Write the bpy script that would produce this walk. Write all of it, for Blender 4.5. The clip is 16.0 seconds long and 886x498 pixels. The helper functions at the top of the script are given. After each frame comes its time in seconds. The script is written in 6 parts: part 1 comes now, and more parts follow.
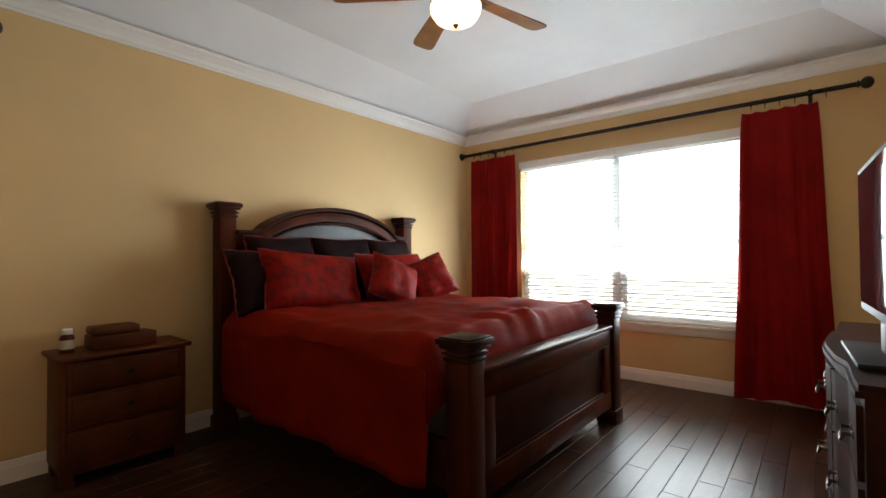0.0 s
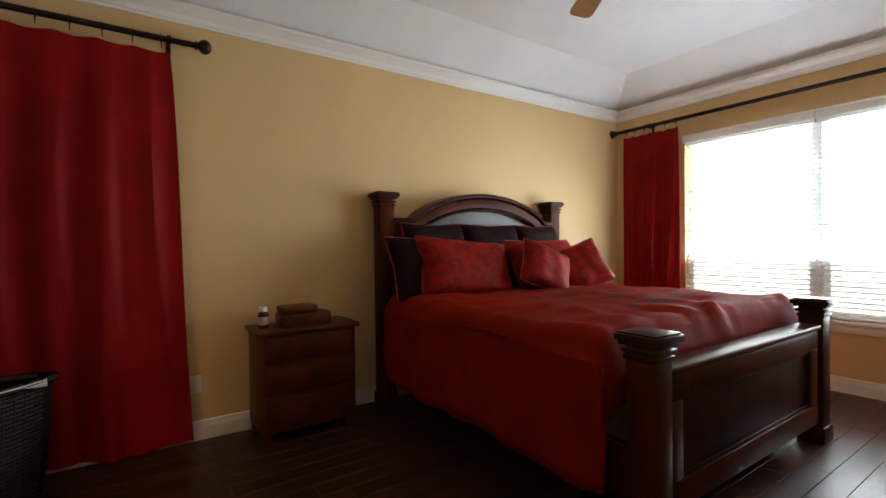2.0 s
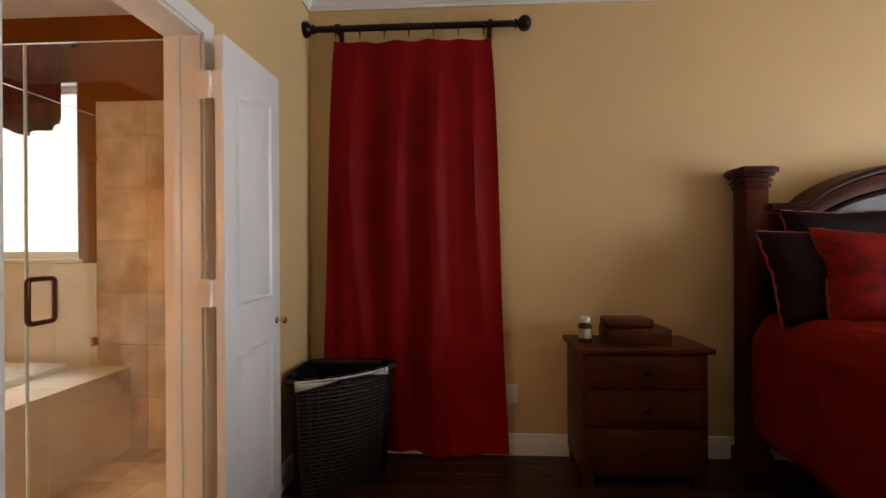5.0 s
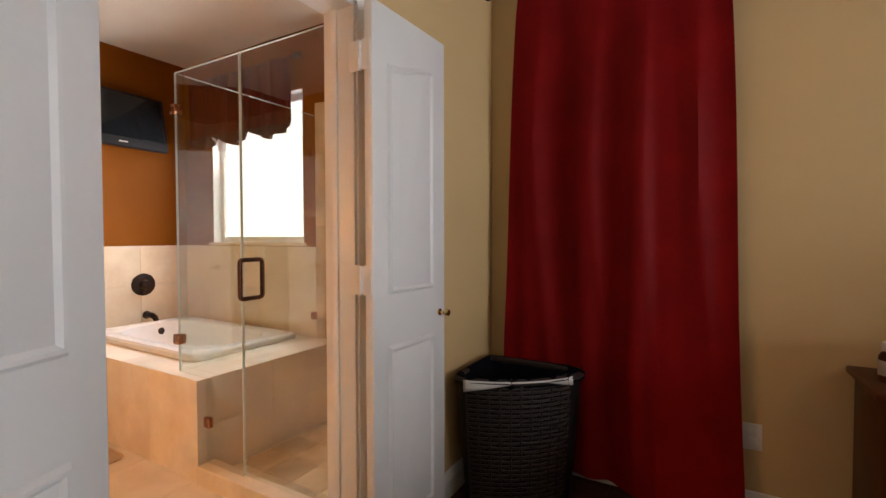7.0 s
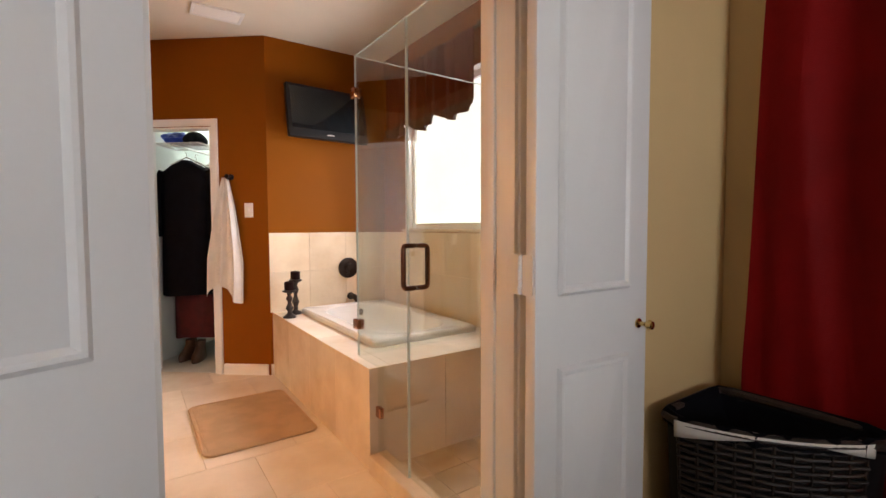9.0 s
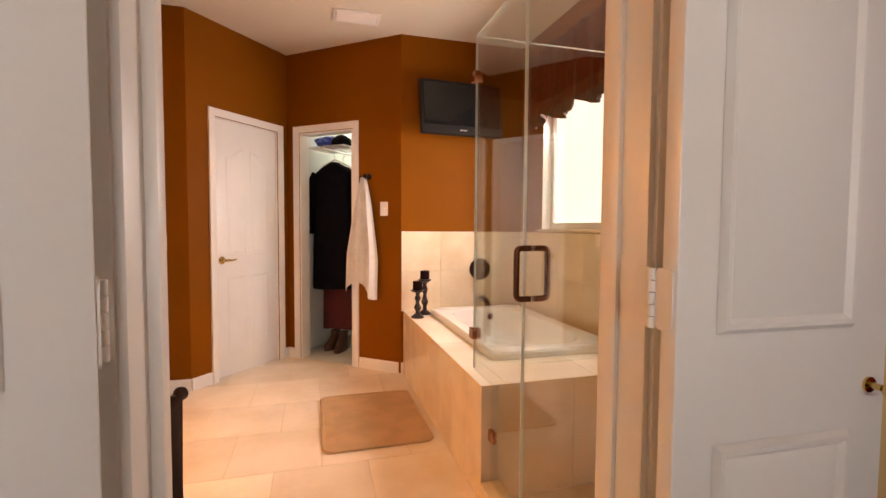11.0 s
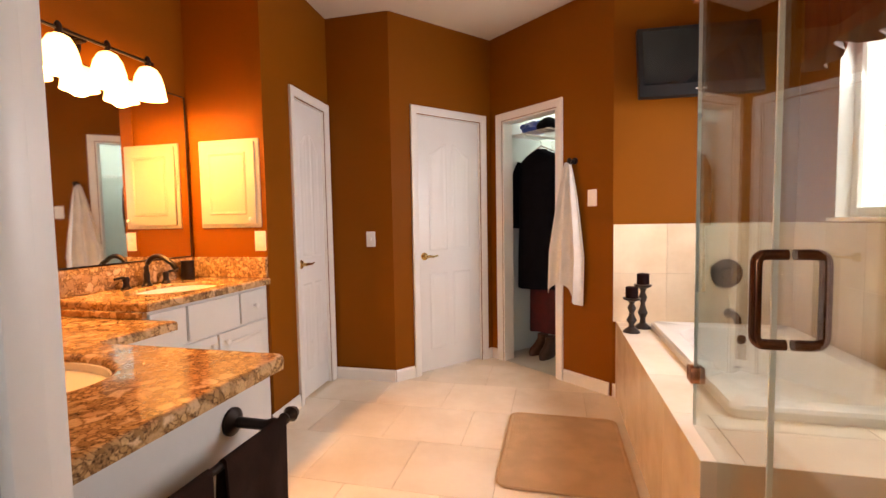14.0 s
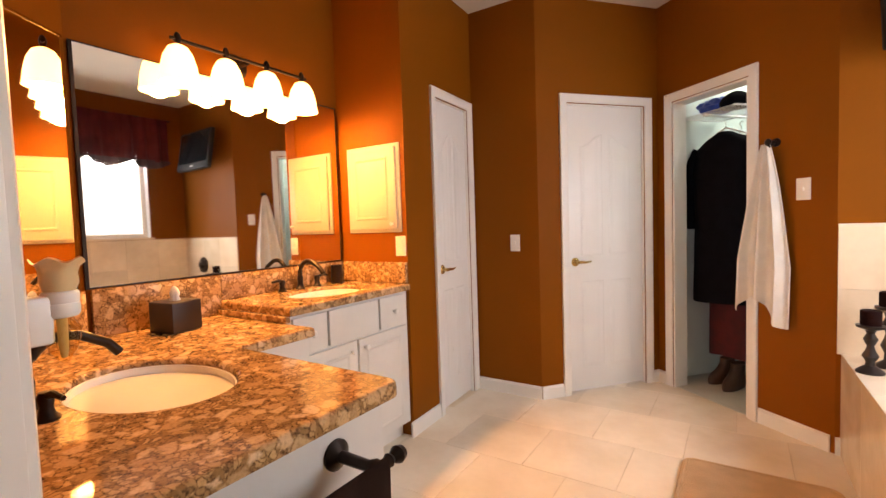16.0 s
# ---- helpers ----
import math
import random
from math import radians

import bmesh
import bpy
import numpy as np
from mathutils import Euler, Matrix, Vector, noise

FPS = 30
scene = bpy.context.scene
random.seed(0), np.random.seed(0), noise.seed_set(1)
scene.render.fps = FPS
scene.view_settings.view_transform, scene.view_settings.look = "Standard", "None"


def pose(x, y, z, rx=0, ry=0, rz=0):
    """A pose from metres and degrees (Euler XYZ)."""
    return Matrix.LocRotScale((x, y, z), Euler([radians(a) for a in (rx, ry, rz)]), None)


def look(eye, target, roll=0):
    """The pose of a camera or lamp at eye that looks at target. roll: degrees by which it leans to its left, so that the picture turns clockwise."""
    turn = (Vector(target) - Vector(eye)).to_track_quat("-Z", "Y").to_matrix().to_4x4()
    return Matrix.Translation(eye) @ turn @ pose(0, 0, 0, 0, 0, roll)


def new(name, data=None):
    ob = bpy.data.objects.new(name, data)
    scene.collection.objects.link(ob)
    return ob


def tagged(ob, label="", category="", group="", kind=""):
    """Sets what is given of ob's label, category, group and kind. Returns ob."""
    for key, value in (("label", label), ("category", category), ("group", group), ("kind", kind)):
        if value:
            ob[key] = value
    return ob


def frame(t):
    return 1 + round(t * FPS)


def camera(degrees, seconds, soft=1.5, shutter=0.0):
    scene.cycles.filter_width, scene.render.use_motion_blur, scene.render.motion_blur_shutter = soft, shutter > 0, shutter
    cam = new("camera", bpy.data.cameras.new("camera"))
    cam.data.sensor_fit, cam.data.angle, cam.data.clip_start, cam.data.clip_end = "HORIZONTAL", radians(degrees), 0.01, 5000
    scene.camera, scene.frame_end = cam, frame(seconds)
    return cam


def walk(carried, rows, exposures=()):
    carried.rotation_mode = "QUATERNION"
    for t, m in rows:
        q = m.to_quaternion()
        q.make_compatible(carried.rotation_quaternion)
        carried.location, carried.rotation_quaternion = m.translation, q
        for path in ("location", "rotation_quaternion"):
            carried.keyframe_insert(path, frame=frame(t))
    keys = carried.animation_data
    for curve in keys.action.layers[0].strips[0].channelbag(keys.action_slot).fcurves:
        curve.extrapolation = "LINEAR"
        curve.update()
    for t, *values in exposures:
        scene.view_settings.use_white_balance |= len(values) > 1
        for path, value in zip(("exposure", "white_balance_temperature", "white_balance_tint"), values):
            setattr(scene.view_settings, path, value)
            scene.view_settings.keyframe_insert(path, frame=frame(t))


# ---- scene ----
cam = camera(88.5, 16.0)
PATH = [
    (0, (-0.085, 0.211, 1.271), (-1.363, 1.749, 1.307), -0.5),
    (0.5, (-0.101, 0.19, 1.267), (-1.457, 1.66, 1.282), -0.6),
    (1, (-0.125, 0.169, 1.27), (-1.58, 1.542, 1.268), -0.7),
    (1.5, (-0.184, 0.147, 1.27), (-1.74, 1.404, 1.259), -0.7),
    (2, (-0.283, 0.149, 1.273), (-1.939, 1.271, 1.255), -0.7),
    (2.5, (-0.382, 0.16, 1.266), (-2.133, 1.127, 1.247), -0.9),
    (3, (-0.483, 0.134, 1.257), (-2.307, 0.955, 1.245), -1.1),
    (3.5, (-0.64, 0.057, 1.257), (-2.516, 0.751, 1.249), -1.1),
    (4, (-0.695, 0.13, 1.258), (-2.648, 0.562, 1.259), -1.2),
    (4.2, (-0.729, 0.177, 1.252), (-2.706, 0.482, 1.258), -1.2),
    (6.3, (-1.202, 0.217, 1.267), (-3.087, -0.45, 1.226), 0.2),
    (6.5, (-1.239, 0.239, 1.247), (-3.083, -0.534, 1.209), -0.1),
    (7, (-1.31, 0.288, 1.246), (-3.038, -0.717, 1.192), -0.1),
    (7.5, (-1.357, 0.278, 1.244), (-2.974, -0.897, 1.171), -0.3),
    (8, (-1.488, 0.219, 1.219), (-2.955, -1.138, 1.153), 0.1),
    (8.5, (-1.586, 0.151, 1.222), (-2.905, -1.35, 1.133), -0.1),
    (9, (-1.696, 0.099, 1.219), (-2.83, -1.545, 1.122), -0.2),
    (9.5, (-1.79, 0.078, 1.216), (-2.732, -1.683, 1.108), -0.4),
    (9.7, (-1.81, 0.076, 1.212), (-2.686, -1.718, 1.104), -0.1),
    (11.8, (-2.097, -0.241, 1.222), (-2.374, -2.219, 1.11), -0.1),
    (12, (-2.138, -0.27, 1.23), (-2.33, -2.257, 1.111), -0.2),
    (12.5, (-2.197, -0.311, 1.221), (-2.214, -2.308, 1.11), -0.4),
    (13, (-2.243, -0.359, 1.207), (-2.09, -2.35, 1.099), -0.8),
    (13.5, (-2.253, -0.44, 1.21), (-1.941, -2.412, 1.095), -1.1),
    (14, (-2.243, -0.532, 1.218), (-1.771, -2.471, 1.095), -1.0),
    (14.5, (-2.231, -0.613, 1.232), (-1.596, -2.505, 1.098), -1.2),
    (15, (-2.243, -0.698, 1.234), (-1.423, -2.517, 1.108), -1.5),
    (15.5, (-2.254, -0.758, 1.244), (-1.268, -2.494, 1.122), -1.7),
    (16, (-2.218, -0.793, 1.234), (-1.128, -2.466, 1.128), -1.9),
]
# the film camera's white balance warms as the bathroom comes into view, then settles again
BALANCE = ((0.0, 6500, 10), (3.0, 6500, 12), (4.2, 6750, 18), (8.0, 6650, 18), (9.7, 6800, 18), (12.0, 9000, 34), (12.6, 8700, 33), (13.3, 7200, 20), (14.0, 7000, 20), (16.0, 6850, 17))
walk(cam, [(t, look(eye, target, roll)) for t, eye, target, roll in PATH], [(t, 0.09 if t > 11 else 0.0, kelvin, tint) for t, kelvin, tint in BALANCE])

# ---- light ----
SUN_TURN = radians(200)
world = bpy.data.worlds.new("world")
scene.world = world
world.use_nodes = True
wn = world.node_tree
sky = wn.nodes.new("ShaderNodeTexSky")
sky.sky_type, sky.sun_disc, sky.sun_elevation, sky.sun_rotation = "NISHITA", False, radians(48), SUN_TURN
wn.nodes["Background"].inputs["Strength"].default_value = 0.10
wn.links.new(sky.outputs["Color"], wn.nodes["Background"].inputs["Color"])
sun_data = bpy.data.lights.new("sun", "SUN")
sun_data.energy, sun_data.angle, sun_data.color = 2.0, radians(0.6), (1.0, 0.95, 0.88)
sun = new("sun", sun_data)
sun.matrix_world = look((2, -20, 22), (0, 0, 0))


def lamp(name, kind, place, aim, energy, color, size=0.1, size_y=None):
    data = bpy.data.lights.new(name, kind)
    data.energy, data.color = energy, color
    if kind == "AREA":
        data.shape, data.size, data.size_y = "RECTANGLE", size, size_y or size
    else:
        data.shadow_soft_size = size
    ob = new(name, data)
    ob.matrix_world = look(place, aim)
    return ob


WARM = (1.0, 0.45, 0.11)
VANITY_WATTS = 28
lamp("bedroom_window_light", "AREA", (-1.73, 5.24, 1.48), (-1.73, 0, 4.2), 186, (0.82, 0.93, 1.0), 2.24, 1.74)
lamp("bath_window_light", "AREA", (-3.88, -2.82, 1.68), (0, -2.5, 0.6), 50, (0.97, 0.98, 1.0), 0.95, 0.9)
lamp("fan_light_glow", "POINT", (-1.755, 2.36, 2.60), (0, 0, 0), 5, WARM, 0.09)
lamp("closet_light_glow", "POINT", (-2.75, -5.05, 2.5), (0, 0, 0), 24, (0.85, 1.0, 0.95), 0.1)

# ---- materials ----


def material(name, color, rough=0.5, metal=0.0, vary=0.15, scale=3.0, grain=60.0, bump=0.0, second=None, mix=(0.4, 0.6),
             stretch=(1, 1, 1), rand=0.0, coat=0.0, sheen=0.0, wear=0.1, spec=0.5):
    m = bpy.data.materials.new(name)
    m.use_nodes = True
    nt = m.node_tree
    b = nt.nodes["Principled BSDF"]
    b.inputs["Roughness"].default_value = rough
    b.inputs["Metallic"].default_value = metal
    b.inputs["Coat Weight"].default_value = coat
    b.inputs["Sheen Weight"].default_value = sheen
    b.inputs["Specular IOR Level"].default_value = spec
    geo = nt.nodes.new("ShaderNodeNewGeometry")
    mp = nt.nodes.new("ShaderNodeMapping")
    mp.inputs["Scale"].default_value = stretch
    nt.links.new(geo.outputs["Position"], mp.inputs["Vector"])
    n1 = nt.nodes.new("ShaderNodeTexNoise")
    n1.inputs["Scale"].default_value, n1.inputs["Detail"].default_value = scale, 4
    n2 = nt.nodes.new("ShaderNodeTexNoise")
    n2.inputs["Scale"].default_value, n2.inputs["Detail"].default_value = grain, 3
    for n in (n1, n2):
        nt.links.new(mp.outputs["Vector"], n.inputs["Vector"])
    ramp = nt.nodes.new("ShaderNodeValToRGB")
    second = second or tuple(c * (1 - vary) for c in color)
    ramp.color_ramp.elements[0].position, ramp.color_ramp.elements[1].position = mix
    ramp.color_ramp.elements[0].color, ramp.color_ramp.elements[1].color = (*second, 1), (*color, 1)
    nt.links.new(n1.outputs["Fac"], ramp.inputs["Fac"])
    out = ramp.outputs["Color"]
    fine = nt.nodes.new("ShaderNodeMapRange")
    fine.inputs["To Min"].default_value, fine.inputs["To Max"].default_value = 1 - vary * 0.6, 1 + vary * 0.4
    nt.links.new(n2.outputs["Fac"], fine.inputs["Value"])
    value = fine.outputs["Result"]
    if rand:
        info = nt.nodes.new("ShaderNodeObjectInfo")
        r = nt.nodes.new("ShaderNodeMapRange")
        r.inputs["To Min"].default_value, r.inputs["To Max"].default_value = 1 - rand, 1 + rand
        nt.links.new(info.outputs["Random"], r.inputs["Value"])
        mul = nt.nodes.new("ShaderNodeMath")
        mul.operation = "MULTIPLY"
        nt.links.new(value, mul.inputs[0])
        nt.links.new(r.outputs["Result"], mul.inputs[1])
        value = mul.outputs["Value"]
    vm = nt.nodes.new("ShaderNodeVectorMath")
    vm.operation = "SCALE"
    nt.links.new(out, vm.inputs[0])
    nt.links.new(value, vm.inputs["Scale"])
    nt.links.new(vm.outputs["Vector"], b.inputs["Base Color"])
    rr = nt.nodes.new("ShaderNodeMapRange")
    rr.inputs["To Min"].default_value, rr.inputs["To Max"].default_value = max(rough - wear, 0.02), min(rough + wear, 1)
    nt.links.new(n1.outputs["Fac"], rr.inputs["Value"])
    nt.links.new(rr.outputs["Result"], b.inputs["Roughness"])
    if bump:
        bp = nt.nodes.new("ShaderNodeBump")
        bp.inputs["Strength"].default_value, bp.inputs["Distance"].default_value = bump, 0.01
        nt.links.new(n2.outputs["Fac"], bp.inputs["Height"])
        nt.links.new(bp.outputs["Normal"], b.inputs["Normal"])
    return m


def glowing(name, color, strength):
    m = bpy.data.materials.new(name)
    m.use_nodes = True
    b = m.node_tree.nodes["Principled BSDF"]
    b.inputs["Base Color"].default_value = (0.9, 0.85, 0.75, 1)
    b.inputs["Emission Color"].default_value = (*color, 1)
    b.inputs["Emission Strength"].default_value = strength
    return m


def glass(name, tint=(0.97, 1.0, 0.98)):
    m = bpy.data.materials.new(name)
    m.use_nodes = True
    nt = m.node_tree
    b = nt.nodes["Principled BSDF"]
    nt.nodes.remove(b)
    out = nt.nodes["Material Output"]
    clear = nt.nodes.new("ShaderNodeBsdfTransparent")
    clear.inputs["Color"].default_value = (*tint, 1)
    gloss = nt.nodes.new("ShaderNodeBsdfGlossy")
    gloss.inputs["Roughness"].default_value = 0.01
    mix = nt.nodes.new("ShaderNodeMixShader")
    lw = nt.nodes.new("ShaderNodeLayerWeight")
    lw.inputs["Blend"].default_value = 0.5
    power = nt.nodes.new("ShaderNodeMath")
    power.operation = "POWER"
    power.inputs[1].default_value = 3.2
    nt.links.new(lw.outputs["Facing"], power.inputs[0])
    amount = nt.nodes.new("ShaderNodeMapRange")
    amount.inputs["To Min"].default_value, amount.inputs["To Max"].default_value = 0.05, 0.80
    nt.links.new(power.outputs["Value"], amount.inputs["Value"])
    nt.links.new(amount.outputs["Result"], mix.inputs["Fac"])
    nt.links.new(clear.outputs["BSDF"], mix.inputs[1])
    nt.links.new(gloss.outputs["BSDF"], mix.inputs[2])
    nt.links.new(mix.outputs["Shader"], out.inputs["Surface"])
    return m


TAN = material("tan_wall_paint", (0.67, 0.47, 0.225), 0.65, vary=0.05, scale=1.2, grain=220, bump=0.12)
ORANGE = material("copper_wall_paint", (0.226, 0.067, 0.002), 0.6, spec=0.10, vary=0.08, scale=1.5, grain=220, bump=0.12)
CEILING = material("white_ceiling_paint", (0.78, 0.79, 0.80), 0.8, vary=0.04, scale=2, grain=150, bump=0.2)
CREAM_CEIL = material("cream_ceiling_paint", (0.72, 0.66, 0.55), 0.8, vary=0.04, scale=2, grain=150, bump=0.2)
TRIM = material("white_trim_paint", (0.80, 0.79, 0.76), 0.35, vary=0.03, scale=4)
DOOR_WHITE = material("white_door_paint", (0.78, 0.78, 0.77), 0.32, vary=0.03, scale=3, grain=90)
PLANK = material("dark_oak_plank", (0.055, 0.021, 0.011), 0.31, spec=0.26, vary=0.45, scale=5, grain=30, stretch=(5, 0.5, 1), rand=0.30, bump=0.16, wear=0.06)
GAP = material("floor_joint", (0.015, 0.010, 0.008), 0.8)
CHERRY = material("dark_cherry_wood", (0.085, 0.020, 0.008), 0.33, vary=0.45, scale=5, grain=50, stretch=(1, 1, 0.2), wear=0.03, spec=0.07, bump=0.05)
ESPRESSO = material("espresso_wood", (0.048, 0.015, 0.009), 0.32, vary=0.4, scale=5, grain=50, stretch=(0.3, 1, 1), wear=0.03, spec=0.09, bump=0.05)
REDWOOD = material("red_brown_wood", (0.105, 0.026, 0.007), 0.42, spec=0.18, vary=0.4, scale=6, grain=45, stretch=(1, 1, 0.3), bump=0.05)
DRESSERWOOD = material("dark_dresser_wood", (0.050, 0.014, 0.006), 0.5, vary=0.4, scale=5, grain=50, stretch=(1, 0.3, 1), wear=0.03, spec=0.10)
RED = material("red_satin", (0.21, 0.007, 0.005), 0.45, vary=0.3, scale=9, grain=130, spec=0.35, bump=0.15)
RED_DAMASK = material("red_damask_satin", (0.23, 0.009, 0.005), 0.50, vary=0.2, scale=17, grain=90, second=(0.125, 0.010, 0.008), mix=(0.42, 0.54), spec=0.05, bump=0.2)
CURTAIN = material("crimson_curtain", (0.235, 0.006, 0.006), 0.50, vary=0.2, scale=3, grain=300, spec=0.07, bump=0.2)
DARKCLOTH = material("dark_brown_satin", (0.016, 0.006, 0.006), 0.6, spec=0.05, vary=0.3, scale=8, grain=150, bump=0.15)
IRON = material("oil_rubbed_bronze", (0.030, 0.020, 0.016), 0.35, metal=0.7, vary=0.3)
BRASS = material("polished_brass", (0.75, 0.52, 0.20), 0.18, metal=1.0, vary=0.1)
COPPER = material("brushed_copper", (0.55, 0.26, 0.14), 0.25, metal=1.0, vary=0.15)
BLACK = material("black_plastic", (0.010, 0.010, 0.011), 0.5, spec=0.25, vary=0.2)
SCREEN = material("dark_screen", (0.008, 0.010, 0.011), 0.07, wear=0.02, vary=0.1)
TRAVERTINE = material("travertine_tile", (0.80, 0.68, 0.51), 0.20, vary=0.10, scale=3.4, grain=28, second=(0.68, 0.54, 0.37), mix=(0.30, 0.62), rand=0.12, bump=0.03)
SHOWER_TILE = material("golden_travertine", (0.74, 0.57, 0.37), 0.22, vary=0.16, scale=4.5, grain=30, second=(0.48, 0.34, 0.19), mix=(0.34, 0.66), rand=0.20, bump=0.04)
FLOOR_LIT_LEDGE_TILE = material("pale_travertine_lit_ledge", (0.88, 0.79, 0.66), 0.22, vary=0.08, scale=2.6, grain=26, second=(0.76, 0.65, 0.50), mix=(0.30, 0.62), rand=0.10, bump=0.03)
GROUT = material("beige_grout", (0.74, 0.62, 0.45), 0.85)
ACRYLIC = material("white_acrylic", (0.82, 0.80, 0.76), 0.15, vary=0.03)
CABINET = material("white_cabinet_paint", (0.70, 0.69, 0.66), 0.35, vary=0.04, scale=5)
CREAM = material("cream_cabinet_paint", (0.56, 0.51, 0.40), 0.4, vary=0.04, scale=5)
RUG = material("tan_bath_mat", (0.66, 0.45, 0.26), 0.95, vary=0.12, scale=7, grain=400, bump=0.8)
TOWEL = material("white_terry", (0.78, 0.75, 0.70), 0.95, vary=0.08, scale=12, grain=350, bump=0.6, sheen=0.3)
BROWN_TOWEL = material("dark_brown_terry", (0.035, 0.018, 0.013), 0.95, vary=0.3, scale=12, grain=350, bump=0.6, spec=0.1)
BLACKCLOTH = material("black_jersey", (0.006, 0.006, 0.009), 0.9, spec=0.06, vary=0.3, scale=12, grain=300, bump=0.2)
WICKER = material("espresso_wicker", (0.030, 0.018, 0.013), 0.45, vary=0.5, scale=30, grain=200, bump=0.3)
LINEN = material("white_linen", (0.75, 0.73, 0.68), 0.85, vary=0.06, scale=12, grain=250)
CLOSETPAINT = material("pale_closet_paint", (0.68, 0.74, 0.70), 0.7, vary=0.04)
SLAT = material("white_blind_slat", (0.85, 0.86, 0.86), 0.45, vary=0.02)
thin = SLAT.node_tree.nodes.new("ShaderNodeBsdfTranslucent")
thin.inputs["Color"].default_value = (0.9, 0.92, 0.92, 1)
blend = SLAT.node_tree.nodes.new("ShaderNodeMixShader")
blend.inputs["Fac"].default_value = 0.25
SLAT.node_tree.links.new(SLAT.node_tree.nodes["Principled BSDF"].outputs["BSDF"], blend.inputs[1])
SLAT.node_tree.links.new(thin.outputs["BSDF"], blend.inputs[2])
SLAT.node_tree.links.new(blend.outputs["Shader"], SLAT.node_tree.nodes["Material Output"].inputs["Surface"])
GLASS = glass("clear_glass")


def comforter_cloth():
    """Plain red satin with an embroidered grey-red scroll field in the middle of the bed."""
    m = material("comforter_satin", (0.215, 0.012, 0.004), 0.60, vary=0.15, scale=2.5, grain=110, spec=0.02, bump=0.15)
    nt = m.node_tree
    b = nt.nodes["Principled BSDF"]
    plain = b.inputs["Base Color"].links[0].from_socket
    geo = nt.nodes.new("ShaderNodeNewGeometry")
    scroll = nt.nodes.new("ShaderNodeTexWave")
    scroll.wave_type, scroll.rings_direction = "RINGS", "SPHERICAL"
    scroll.inputs["Scale"].default_value, scroll.inputs["Distortion"].default_value = 1.6, 14.0
    scroll.inputs["Detail"].default_value, scroll.inputs["Detail Scale"].default_value = 2.0, 2.6
    nt.links.new(geo.outputs["Position"], scroll.inputs["Vector"])
    line = nt.nodes.new("ShaderNodeValToRGB")
    line.color_ramp.elements[0].position, line.color_ramp.elements[1].position = 0.52, 0.66
    nt.links.new(scroll.outputs["Fac"], line.inputs["Fac"])
    split = nt.nodes.new("ShaderNodeSeparateXYZ")
    nt.links.new(geo.outputs["Position"], split.inputs["Vector"])
    fac = line.outputs["Color"]
    for axis, centre, half in (("X", -2.55, 0.80), ("Y", 2.87, 0.70)):
        away = nt.nodes.new("ShaderNodeMath")
        away.operation = "SUBTRACT"
        away.inputs[1].default_value = centre
        nt.links.new(split.outputs[axis], away.inputs[0])
        size = nt.nodes.new("ShaderNodeMath")
        size.operation = "ABSOLUTE"
        nt.links.new(away.outputs["Value"], size.inputs[0])
        inside = nt.nodes.new("ShaderNodeMapRange")
        inside.inputs["From Min"].default_value, inside.inputs["From Max"].default_value = half, half - 0.06
        nt.links.new(size.outputs["Value"], inside.inputs["Value"])
        both = nt.nodes.new("ShaderNodeMath")
        both.operation = "MULTIPLY"
        nt.links.new(fac, both.inputs[0])
        nt.links.new(inside.outputs["Result"], both.inputs[1])
        fac = both.outputs["Value"]
    mixed = nt.nodes.new("ShaderNodeMixRGB")
    mixed.inputs[2].default_value = (0.10, 0.018, 0.016, 1)
    nt.links.new(fac, mixed.inputs["Fac"])
    nt.links.new(plain, mixed.inputs[1])
    nt.links.new(mixed.outputs["Color"], b.inputs["Base Color"])
    return m


COMFORTER = comforter_cloth()
BULB = glowing("lit_shade_glass", (1.0, 0.50, 0.14), 6)
BOWL = glowing("lit_bowl_glass", (1.0, 0.66, 0.30), 3.2)
DAY = glowing("bright_day_beyond", (1.0, 1.0, 1.0), 2.4)
FROST = glowing("frosted_daylight", (0.95, 0.98, 1.0), 1.25)
MIRROR = material("mirror_silver", (0.92, 0.92, 0.90), 0.02, metal=1.0, vary=0.0, wear=0.01)


